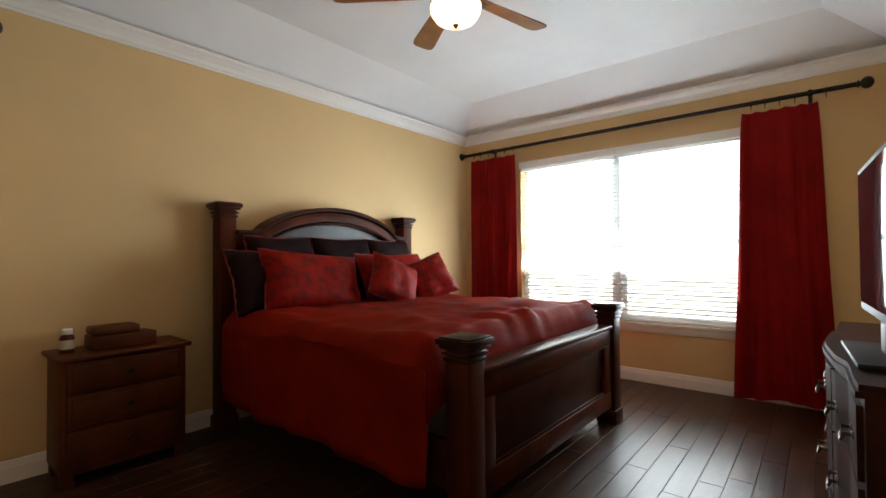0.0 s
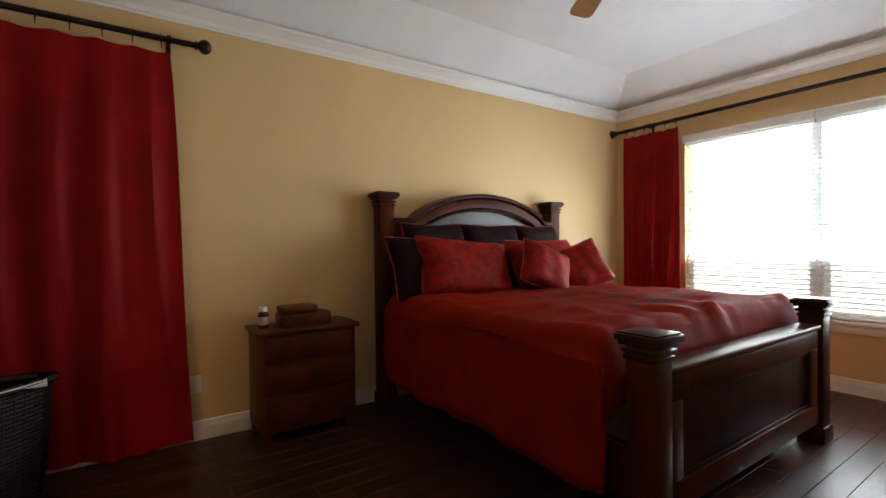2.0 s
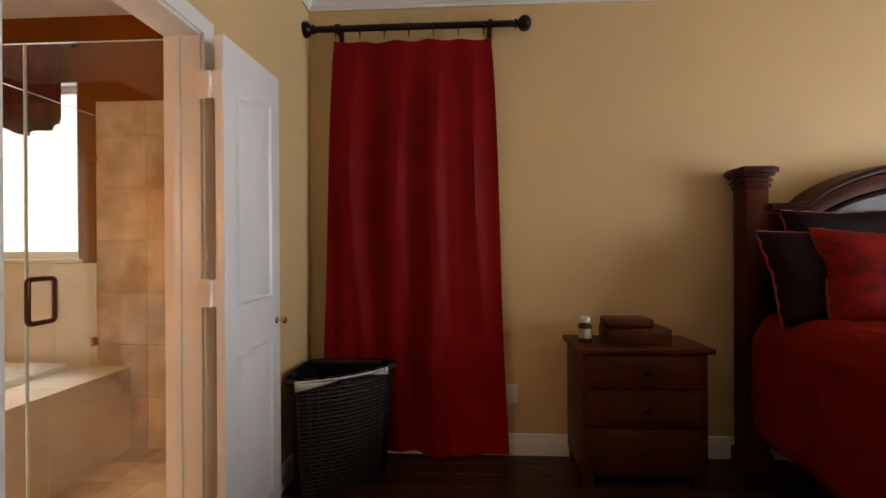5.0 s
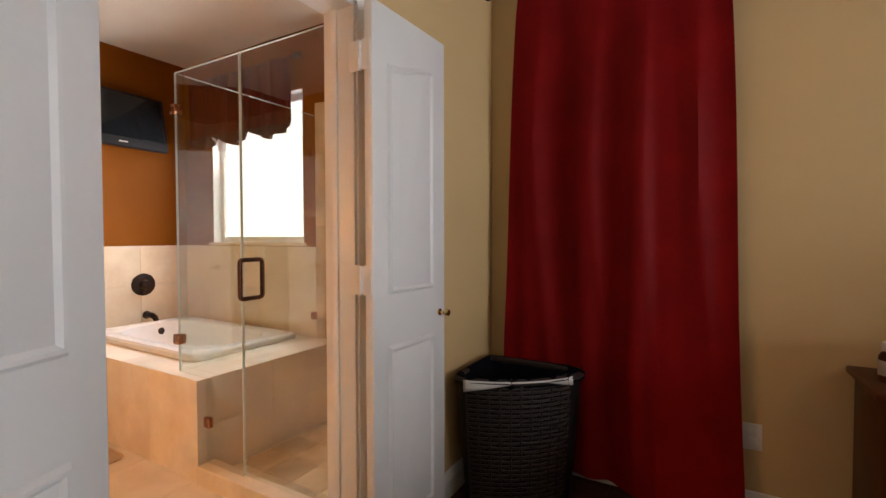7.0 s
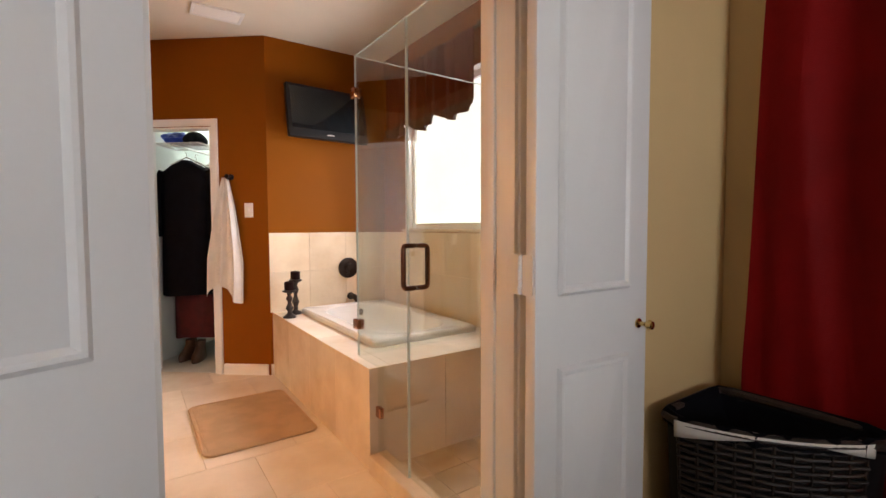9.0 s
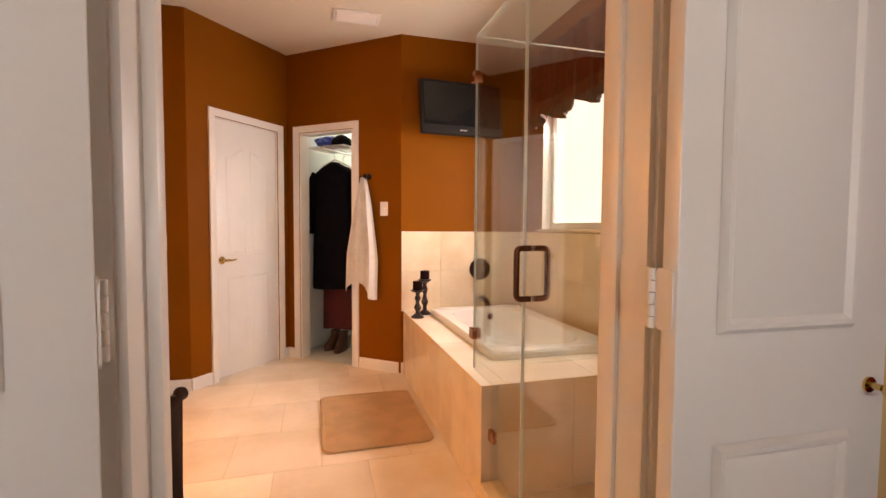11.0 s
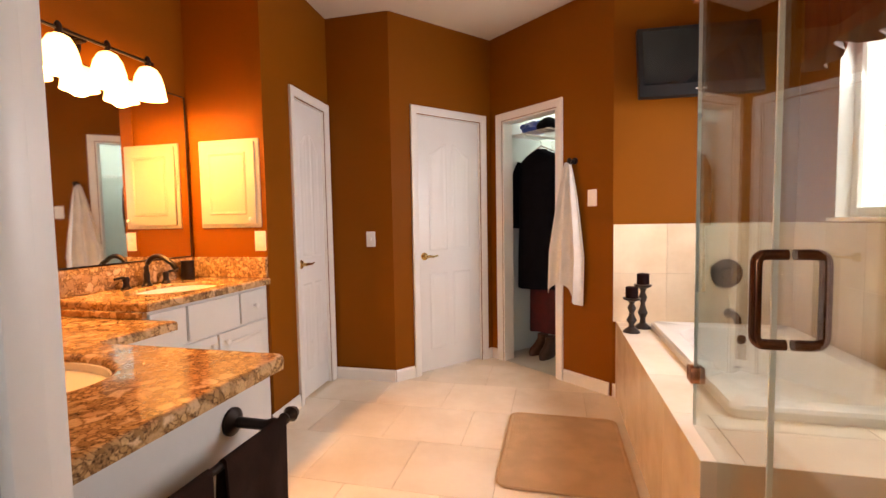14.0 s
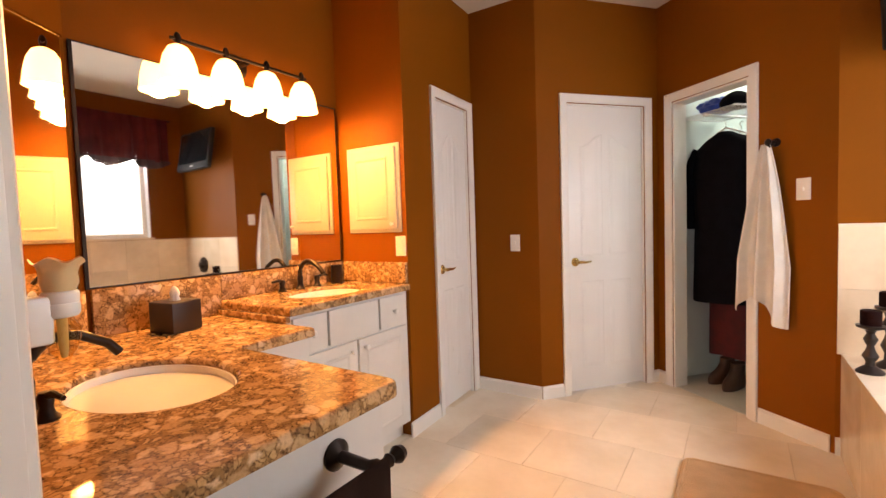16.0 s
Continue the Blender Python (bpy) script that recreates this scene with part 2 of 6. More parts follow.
def granite():
    """Polished granite: peach and tan flakes of several sizes in a dark brown matrix."""
    m = material("gold_brown_granite", (0.50, 0.30, 0.14), 0.035, vary=0.2, scale=9, grain=160, wear=0.012, spec=0.4)
    nt = m.node_tree
    b = nt.nodes["Principled BSDF"]
    geo = nt.nodes.new("ShaderNodeNewGeometry")
    warp = nt.nodes.new("ShaderNodeTexNoise")
    warp.inputs["Scale"].default_value, warp.inputs["Detail"].default_value = 30, 4
    add = nt.nodes.new("ShaderNodeMixRGB")
    add.blend_type = "ADD"
    add.inputs["Fac"].default_value = 0.035
    nt.links.new(geo.outputs["Position"], warp.inputs["Vector"])
    nt.links.new(geo.outputs["Position"], add.inputs[1])
    nt.links.new(warp.outputs["Color"], add.inputs[2])

    def ramp(source, stops):
        node = nt.nodes.new("ShaderNodeValToRGB")
        first, last = node.color_ramp.elements
        first.position, first.color = stops[0][0], (*stops[0][1], 1)
        last.position, last.color = stops[-1][0], (*stops[-1][1], 1)
        for p, c in stops[1:-1]:
            node.color_ramp.elements.new(p).color = (*c, 1)
        nt.links.new(source, node.inputs["Fac"])
        return node.outputs["Color"]

    def flakes(scale, tones, keep):
        """Cell colours, and a mask of the cells that show as whole flakes with a dark seam round them."""
        cells = nt.nodes.new("ShaderNodeTexVoronoi")
        edge = nt.nodes.new("ShaderNodeTexVoronoi")
        edge.feature = "DISTANCE_TO_EDGE"
        for n in (cells, edge):
            n.inputs["Scale"].default_value = scale
            nt.links.new(add.outputs["Color"], n.inputs["Vector"])
        sep = nt.nodes.new("ShaderNodeSeparateColor")
        nt.links.new(cells.outputs["Color"], sep.inputs["Color"])
        seam = ramp(edge.outputs["Distance"], ((0.01, (0, 0, 0)), (0.15, (1, 1, 1))))
        some = ramp(sep.outputs["Green"], ((keep - 0.01, (1, 1, 1)), (keep + 0.01, (0, 0, 0))))
        mask = nt.nodes.new("ShaderNodeMixRGB")
        mask.blend_type = "MULTIPLY"
        mask.inputs["Fac"].default_value = 1
        nt.links.new(seam, mask.inputs[1])
        nt.links.new(some, mask.inputs[2])
        return ramp(sep.outputs["Red"], tones), mask.outputs["Color"]

    small, small_mask = flakes(62, ((0.0, (0.27, 0.15, 0.060)), (0.45, (0.48, 0.29, 0.125)), (1.0, (0.68, 0.44, 0.21))), 0.82)
    large, large_mask = flakes(27, ((0.0, (0.46, 0.28, 0.13)), (0.5, (0.66, 0.44, 0.23)), (1.0, (0.78, 0.56, 0.34))), 0.42)
    veil = nt.nodes.new("ShaderNodeTexNoise")
    veil.inputs["Scale"].default_value, veil.inputs["Detail"].default_value = 150, 5
    nt.links.new(geo.outputs["Position"], veil.inputs["Vector"])
    out = ramp(veil.outputs["Fac"], ((0.35, (0.10, 0.055, 0.027)), (0.60, (0.34, 0.195, 0.085))))
    for colour, mask in ((small, small_mask), (large, large_mask)):
        lay = nt.nodes.new("ShaderNodeMixRGB")
        nt.links.new(mask, lay.inputs["Fac"])
        nt.links.new(out, lay.inputs[1])
        nt.links.new(colour, lay.inputs[2])
        out = lay.outputs["Color"]
    mottle = nt.nodes.new("ShaderNodeMixRGB")
    mottle.blend_type = "MULTIPLY"
    mottle.inputs["Fac"].default_value = 0.55
    nt.links.new(out, mottle.inputs[1])
    nt.links.new(ramp(veil.outputs["Fac"], ((0.30, (0.55, 0.50, 0.45)), (0.55, (1, 1, 1)))), mottle.inputs[2])
    nt.links.new(mottle.outputs["Color"], b.inputs["Base Color"])
    return m


GRANITE = granite()

# ---- builders ----


def box(bm, x0, x1, y0, y1, z0, z1, bevel=0.0, m=None, segments=2):
    vs = bmesh.ops.create_cube(bm, size=1)["verts"]
    bmesh.ops.scale(bm, vec=(abs(x1 - x0), abs(y1 - y0), abs(z1 - z0)), verts=vs)
    bmesh.ops.translate(bm, vec=((x0 + x1) / 2, (y0 + y1) / 2, (z0 + z1) / 2), verts=vs)
    if bevel:
        es = list({e for v in vs for e in v.link_edges})
        r = bmesh.ops.bevel(bm, geom=es, offset=bevel, segments=segments, affect="EDGES", profile=0.5)
        vs = list({v for f in r["faces"] for v in f.verts} | {v for v in vs if v.is_valid})
    if m is not None:
        bmesh.ops.transform(bm, matrix=m, verts=vs)
    return vs


def slab(bm, points, z0, z1):
    """An upright prism over a plan outline."""
    low = [bm.verts.new((x, y, z0)) for x, y in points]
    top = [bm.verts.new((x, y, z1)) for x, y in points]
    bm.faces.new(top)
    bm.faces.new(low[::-1])
    n = len(points)
    for i in range(n):
        bm.faces.new((low[i], low[(i + 1) % n], top[(i + 1) % n], top[i]))
    return low + top


def lathe(bm, profile, n=24, m=None):
    """A turned shape from (radius, height) pairs."""
    rings = []
    for r, z in profile:
        rings.append([bm.verts.new((r * math.cos(2 * math.pi * i / n), r * math.sin(2 * math.pi * i / n), z)) for i in range(n)])
    for a, b in zip(rings, rings[1:]):
        for i in range(n):
            bm.faces.new((a[i], a[(i + 1) % n], b[(i + 1) % n], b[i]))
    for ring, flip in ((rings[0], True), (rings[-1], False)):
        bm.faces.new(ring[::-1] if flip else ring)
    vs = [v for r in rings for v in r]
    if m is not None:
        bmesh.ops.transform(bm, matrix=m, verts=vs)
    return vs


def tube(bm, points, r, n=10, closed=False):
    pts = [Vector(p) for p in points]
    rings = []
    up = Vector((0.13, 0.21, 0.97))
    for i, p in enumerate(pts):
        if closed:
            d = pts[(i + 1) % len(pts)] - pts[i - 1]
        else:
            d = pts[min(i + 1, len(pts) - 1)] - pts[max(i - 1, 0)]
        d.normalize()
        a = d.cross(up)
        if a.length < 0.05:
            a = d.cross(Vector((1, 0, 0)))
        a.normalize()
        b = d.cross(a)
        rad = r[i] if isinstance(r, (list, tuple)) else r
        rings.append([bm.verts.new(p + rad * (math.cos(2 * math.pi * k / n) * a + math.sin(2 * math.pi * k / n) * b)) for k in range(n)])
    pairs = list(zip(rings, rings[1:])) + ([(rings[-1], rings[0])] if closed else [])
    for s, t in pairs:
        for k in range(n):
            bm.faces.new((s[k], s[(k + 1) % n], t[(k + 1) % n], t[k]))
    if not closed:
        bm.faces.new(rings[0][::-1])
        bm.faces.new(rings[-1])
    return [v for ring in rings for v in ring]


def bend(a, b, c, n=8):
    """Points along a rounded corner from a by b to c."""
    a, b, c = Vector(a), Vector(b), Vector(c)
    return [(1 - t) ** 2 * a + 2 * t * (1 - t) * b + t * t * c for t in (i / n for i in range(n + 1))]


def finish(name, bm, mat, smooth=True):
    bmesh.ops.recalc_face_normals(bm, faces=bm.faces)
    me = bpy.data.meshes.new(name)
    bm.to_mesh(me)
    bm.free()
    me.materials.append(mat)
    if smooth:
        me.shade_smooth()
        me.set_sharp_from_angle(angle=radians(38))
    return me


def part(name, bm, mat, parent, label="", smooth=True):
    ob = new(name, finish(name, bm, mat, smooth))
    ob.parent = parent
    if label:
        tagged(ob, label)
    return ob


def thing(name, place, label, category, group="", kind=""):
    ob = new(name)
    ob.empty_display_size = 0.05
    ob.matrix_world = place if isinstance(place, Matrix) else Matrix.Translation(place)
    return tagged(ob, label, category, group, kind)


def structure(name, bm, mat, label, category, smooth=False):
    return tagged(new(name, finish(name, bm, mat, smooth)), label, category, kind="structure")


def one(name, bm, mat, label, category, place=None, group="", smooth=True):
    ob = new(name, finish(name, bm, mat, smooth))
    if place is not None:
        ob.matrix_world = place if isinstance(place, Matrix) else Matrix.Translation(place)
    return tagged(ob, label, category, group)


def run(p0, p1):
    """A frame with x along p0 to p1 and y to its left."""
    d = Vector((p1[0] - p0[0], p1[1] - p0[1]))
    return pose(p0[0], p0[1], 0, 0, 0, math.degrees(math.atan2(d.y, d.x))), d.length


def wall(name, p0, p1, z1, thick, holes, mat, label, z0=0.0, ends=(0.0, 0.0)):
    m, length = run(p0, p1)
    bm = bmesh.new()
    s = -ends[0]
    for a, b, lo, hi in sorted(holes):
        box(bm, s, a, -thick, 0, z0, z1, m=m)
        if lo > z0:
            box(bm, a, b, -thick, 0, z0, lo, m=m)
        if hi < z1:
            box(bm, a, b, -thick, 0, hi, z1, m=m)
        s = b
    box(bm, s, length + ends[1], -thick, 0, z0, z1, m=m)
    return structure(name, bm, mat, label, "wall")


def strip(name, p0, p1, profile, mat, label, category, spans=None, z=0.0):
    """A moulding along a wall; profile is (out, up) pairs."""
    m, length = run(p0, p1)
    bm = bmesh.new()
    for a, b in spans or [(0, length)]:
        ra = [bm.verts.new(m @ Vector((a, y, z + h))) for y, h in profile]
        rb = [bm.verts.new(m @ Vector((b, y, z + h))) for y, h in profile]
        k = len(profile)
        for i in range(k):
            bm.faces.new((ra[i], ra[(i + 1) % k], rb[(i + 1) % k], rb[i]))
        bm.faces.new(ra[::-1])
        bm.faces.new(rb)
    return structure(name, bm, mat, label, category)


def rounded(x0, x1, y0, y1, r, n=7):
    """The outline of a rectangle with round corners."""
    pts = []
    for cx_, cy_, a0 in ((x1 - r, y1 - r, 0), (x0 + r, y1 - r, 90), (x0 + r, y0 + r, 180), (x1 - r, y0 + r, 270)):
        for k in range(n + 1):
            a = radians(a0 + 90 * k / n)
            pts.append((cx_ + r * math.cos(a), cy_ + r * math.sin(a)))
    return pts

# ---- structure: bedroom ----
WX, EX, SY, NY = -3.69, 0.40, -0.775, 5.03
TOP, TRAY, RUN = 2.84, 3.10, 0.45
DOOR0, DOOR1 = -2.56, -1.70
BASE = [(0.002, 0), (0.016, 0), (0.016, 0.085), (0.012, 0.10), (0.008, 0.125), (0.002, 0.13)]
CROWN = [(0.002, -0.11), (0.012, -0.11), (0.016, -0.095), (0.022, -0.09), (0.03, -0.06), (0.055, -0.035), (0.075, -0.02), (0.08, 0), (0.002, 0)]

wall("wall_west", (WX, NY), (WX, SY), TOP, 0.16, [], TAN, "tan painted bedroom wall behind the bed")
wall("wall_north", (EX, NY), (WX, NY), TOP, 0.16, [(EX + 0.60, EX + 2.86, 0.60, 2.356)], TAN, "tan painted bedroom wall with a wide window", ends=(0.16, 0.16))
wall("wall_east", (EX, SY), (EX, NY), TOP, 0.16, [], TAN, "plain tan painted bedroom wall")
wall("wall_south", (WX, SY), (EX, SY), TOP, 0.0675, [(DOOR0 - WX, DOOR1 - WX, 0, 2.06)], TAN, "tan painted wall with the double doorway to the bathroom")
for nm, a, b, spans in (("baseboard_west", (WX, NY), (WX, SY), None), ("baseboard_north", (EX, NY), (WX, NY), None),
                        ("baseboard_east", (EX, SY), (EX, NY), None),
                        ("baseboard_south", (WX, SY), (EX, SY), [(0, DOOR0 - WX - 0.07), (DOOR1 - WX + 0.07, EX - WX)])):
    strip(nm, a, b, BASE, TRIM, "white moulded baseboard along the tan wall", "baseboard", spans)
for nm, a, b in (("crown_west", (WX, NY), (WX, SY)), ("crown_north", (EX, NY), (WX, NY)), ("crown_east", (EX, SY), (EX, NY)), ("crown_south", (WX, SY), (EX, SY))):
    strip(nm, a, b, CROWN, TRIM, "white crown moulding under the tray ceiling", "trim", z=TOP)

bm = bmesh.new()
outer = [bm.verts.new((x, y, TOP)) for x, y in ((WX - 0.16, SY - 0.05), (EX + 0.16, SY - 0.05), (EX + 0.16, NY + 0.16), (WX - 0.16, NY + 0.16))]
rim = [bm.verts.new((x, y, TOP)) for x, y in ((WX, SY), (EX, SY), (EX, NY), (WX, NY))]
inner = [bm.verts.new((x, y, TRAY)) for x, y in ((WX + RUN, SY + RUN), (EX - RUN, SY + RUN), (EX - RUN, NY - RUN), (WX + RUN, NY - RUN))]
lid = [bm.verts.new((v.co.x, v.co.y, TRAY + 0.12)) for v in outer]
for i in range(4):
    j = (i + 1) % 4
    bm.faces.new((outer[i], outer[j], rim[j], rim[i]))
    bm.faces.new((rim[i], rim[j], inner[j], inner[i]))
    bm.faces.new((outer[i], outer[j], lid[j], lid[i]))
bm.faces.new(inner)
bm.faces.new(lid)
structure("ceiling", bm, CEILING, "white tray ceiling with sloped sides", "ceiling")

bm = bmesh.new()
box(bm, WX - 0.16, EX + 0.16, SY - 0.11, NY + 0.16, -0.12, -0.012)
floor = structure("floor", bm, GAP, "dark hand-scraped wood plank bedroom floor", "floor")

# ---- structure: bathroom ----
BN, BS, BCEIL = -0.91, -3.76, 2.75
EXB, EYB = -0.10, -1.49
ANGLE_X = EXB - 0.40
BATH = [(WX, BN), (WX, BS), (-2.63, BS), (-1.715, -4.51), (-1.075, -3.75), (-0.575, -3.75), (-0.62, -2.87), (EXB, -2.87), (EXB, EYB), (ANGLE_X, BN)]
WIN_Y0, WIN_Y1, WIN_Z0, WIN_Z1 = -3.36, -2.28, 1.20, 2.33
bath_holes = {0: [(BN - WIN_Y1, BN - WIN_Y0, WIN_Z0, WIN_Z1)], 2: [(0.47, 1.04, 0, 2.04)], 3: [(0.125, 0.76, 0, 2.04)], 5: [(0.08, 0.52, 0, 2.04)],
              9: [(ANGLE_X - DOOR1, ANGLE_X - DOOR0, 0, 2.06)]}
for i in range(10):
    a, b = BATH[i], BATH[(i + 1) % 10]
    wall("bath_wall_%d" % (i + 1), a, b, BCEIL, 0.0675 if i == 9 else 0.14 if i == 0 else 0.10, bath_holes.get(i, []), ORANGE, "copper orange painted bathroom wall", ends=(-0.1, 0) if i == 6 else (0, 0))
bm = bmesh.new()
slab(bm, [(WX - 0.1, BN + 0.05), (WX - 0.1, -6.6), (0.7, -6.6), (0.7, BN + 0.05)], BCEIL, BCEIL + 0.1)
structure("ceiling_bath", bm, CREAM_CEIL, "cream painted flat bathroom ceiling", "ceiling")
bm = bmesh.new()
slab(bm, [(WX - 0.1, BN + 0.055), (WX - 0.1, -6.6), (0.7, -6.6), (0.7, BN + 0.055)], -0.12, -0.003)
bath_floor = structure("floor_bath", bm, GROUT, "travertine tile bathroom floor with thin grout", "floor")

# closet beyond the angled doorway, and plain backs behind the closed doors
m, length = run(BATH[2], BATH[3])
def via(mm, x, y):
    v = mm @ Vector((x, y, 0))
    return (v.x, v.y)
c = [via(m, 0.09, -0.11), via(m, 0.09, -1.9), via(m, 1.17, -1.9), via(m, 1.17, -0.11)]
for i in range(3):
    wall("closet_wall_%d" % (i + 1), c[i], c[i + 1], BCEIL, 0.08, [], CLOSETPAINT, "pale painted walk-in closet wall")
bm = bmesh.new()
slab(bm, [via(m, 0.09, -0.02), via(m, 0.09, -1.9), via(m, 1.17, -1.9), via(m, 1.17, -0.02)], -0.01, 0.004)
structure("floor_closet", bm, material("pale_carpet", (0.55, 0.56, 0.52), 0.95, vary=0.15, grain=300, bump=0.6), "pale closet carpet", "floor")


def room_door(name, wall_index, s0, s1, z1, lever_at, label):
    """A closed white panel door with casing, set in its opening."""
    m, length = run(BATH[wall_index], BATH[wall_index + 1])
    root = thing(name, m, label, "door", kind="structure")
    bm = bmesh.new()
    box(bm, s0 + 0.004, s1 - 0.004, -0.055, -0.02, 0.012, z1 - 0.004, 0.003)
    part("leaf", bm, DOOR_WHITE, root)
    w = s1 - s0
    bm = bmesh.new()
    for a, b in ((0.17, 0.46), (0.54, 0.83)):
        for lo, hi, arch in ((0.18, 0.80, 0), (0.98, 1.84, 0.09)):
            raised_panel(bm, s0 + a * w, s0 + b * w, lo, hi, -0.02, arch if a < 0.3 else -arch, soft=1.2, deep=1.15)
    part("panel", bm, DOOR_WHITE, root)
    bm = bmesh.new()
    casing(bm, s0, s1, z1, 0.0)
    part("casing", bm, TRIM, root)
    bm = bmesh.new()
    for a, b in ((s0 - 0.001, s0 + 0.004), (s1 - 0.004, s1 + 0.001)):
        box(bm, a, b, -0.099, -0.001, 0, z1)
    box(bm, s0, s1, -0.099, -0.001, z1 - 0.004, z1 + 0.001)
    part("jamb", bm, TRIM, root)
    lx = s0 + 0.06 if lever_at == 0 else s1 - 0.06
    sg = 1 if lever_at == 0 else -1
    bm = bmesh.new()
    lathe(bm, [(0.031, 0), (0.031, 0.004), (0.024, 0.012), (0.012, 0.016), (0.011, 0.045)], 20, pose(lx, -0.02, 0.94, -90))
    tube(bm, [(lx, 0.022, 0.94), (lx + sg * 0.02, 0.028, 0.942), (lx + sg * 0.06, 0.028, 0.938), (lx + sg * 0.10, 0.026, 0.944)], [0.010, 0.010, 0.008, 0.005], 10)
    part("lever", bm, BRASS, root, "polished brass lever handle")
    return root


def raised_panel(bm, x0, x1, z0, z1, y, arch=0.0, side=1, n=8, soft=1.0, deep=1.3):
    """A recessed moulding round a raised field; arch lifts the top towards one side."""
    def outline(inset):
        pts = [(x0 + inset, z0 + inset), (x1 - inset, z0 + inset)]
        for i in range(n + 1):
            t = i / n
            rise = abs(arch) * (0.5 - 0.5 * math.cos(math.pi * (1 - t if arch > 0 else t)))
            pts.append((x1 - inset - t * (x1 - x0 - 2 * inset), z1 - inset - abs(arch) + rise))
        return pts
    rings = []
    for inset, depth in ((0, 0.0), (0.007 * soft, 0.0045), (0.013 * soft, 0.0045), (0.020 * soft, 0.0012), (0.038 * soft, 0.0055)):
        rings.append([bm.verts.new((px, y + side * depth * deep, pz)) for px, pz in outline(inset)])
    for a, b in zip(rings, rings[1:]):
        for i in range(len(a)):
            bm.faces.new((a[i], a[(i + 1) % len(a)], b[(i + 1) % len(a)], b[i]))
    bm.faces.new(rings[-1])


def casing(bm, s0, s1, z1, y, side=1, w=0.062):
    """Door casing as a mitred moulding round three sides."""
    prof = [(0.006, 0.0), (0.006, 0.010), (0.016, 0.014), (0.044, 0.017), (0.056, 0.019), (w, 0.016), (w, 0.0)]
    path = []
    for o, h in prof:
        path.append([(s0 - o, 0.0, h), (s0 - o, z1 + o, h), (s1 + o, z1 + o, h), (s1 + o, 0.0, h)])
    rows = [[bm.verts.new((px, y + side * (h + 0.001), pz)) for px, pz, h in p] for p in path]
    for a, b in zip(rows, rows[1:]):
        for i in range(3):
            bm.faces.new((a[i], a[i + 1], b[i + 1], b[i]))


room_door("door_1", 3, 0.125, 0.76, 2.04, 1, "closed white panel door in the angled orange wall")
room_door("door_2", 5, 0.08, 0.52, 2.04, 1, "narrow closed white panel door beside the vanity")
m, length = run(BATH[2], BATH[3])
frame_3 = thing("door_3", m, "white cased open doorway to the closet", "doorway", kind="structure")
bm = bmesh.new()
casing(bm, 0.47, 1.04, 2.04, 0.0)
part("casing", bm, TRIM, frame_3)
bm = bmesh.new()
for a, b in ((0.469, 0.482), (1.028, 1.041)):
    box(bm, a, b, -0.109, 0.001, 0, 2.04)
box(bm, 0.47, 1.04, -0.109, 0.001, 2.028, 2.041)
part("jamb", bm, TRIM, frame_3)

# bathroom baseboards
for i, spans in ((1, None), (2, [(0.02, 0.40), (1.105, 1.187)]), (3, [(0, 0.06), (0.825, 0.993)]), (4, None), (5, [(0.585, 0.91)])):
    strip("bath_baseboard_%d" % i, BATH[i], BATH[i + 1], [(0.002, 0), (0.014, 0), (0.014, 0.075), (0.006, 0.09), (0.002, 0.09)], TRIM, "white baseboard along the orange wall", "baseboard", spans)

# double doorway between the rooms
dj = thing("doorway_jamb", (0, 0, 0), "white cased double doorway with wide jambs", "doorway", kind="structure")
for a, b in ((DOOR0 - 0.002, DOOR0 + 0.036), (DOOR1 - 0.018, DOOR1 + 0.002)):
    bm = bmesh.new()
    box(bm, a, b, BN - 0.002, SY + 0.002, 0, 2.06, 0.002)
    part("jamb", bm, TRIM, dj)
    bm = bmesh.new()
    mid = (a + b) / 2
    box(bm, mid - 0.028, mid + 0.028, -0.880, -0.846, 0, 2.05, 0.002)
    part("door_stop", bm, TRIM, dj)
bm = bmesh.new()
box(bm, DOOR0, DOOR1, BN - 0.002, SY + 0.002, 2.042, 2.062)
part("head_jamb", bm, TRIM, dj)
for y, side in ((SY, 1), (BN, -1)):
    bm = bmesh.new()
    casing(bm, DOOR0 + (0.030 if side > 0 else 0.012), DOOR1 - 0.012, 2.05, y, side)
    part("casing", bm, TRIM, dj)


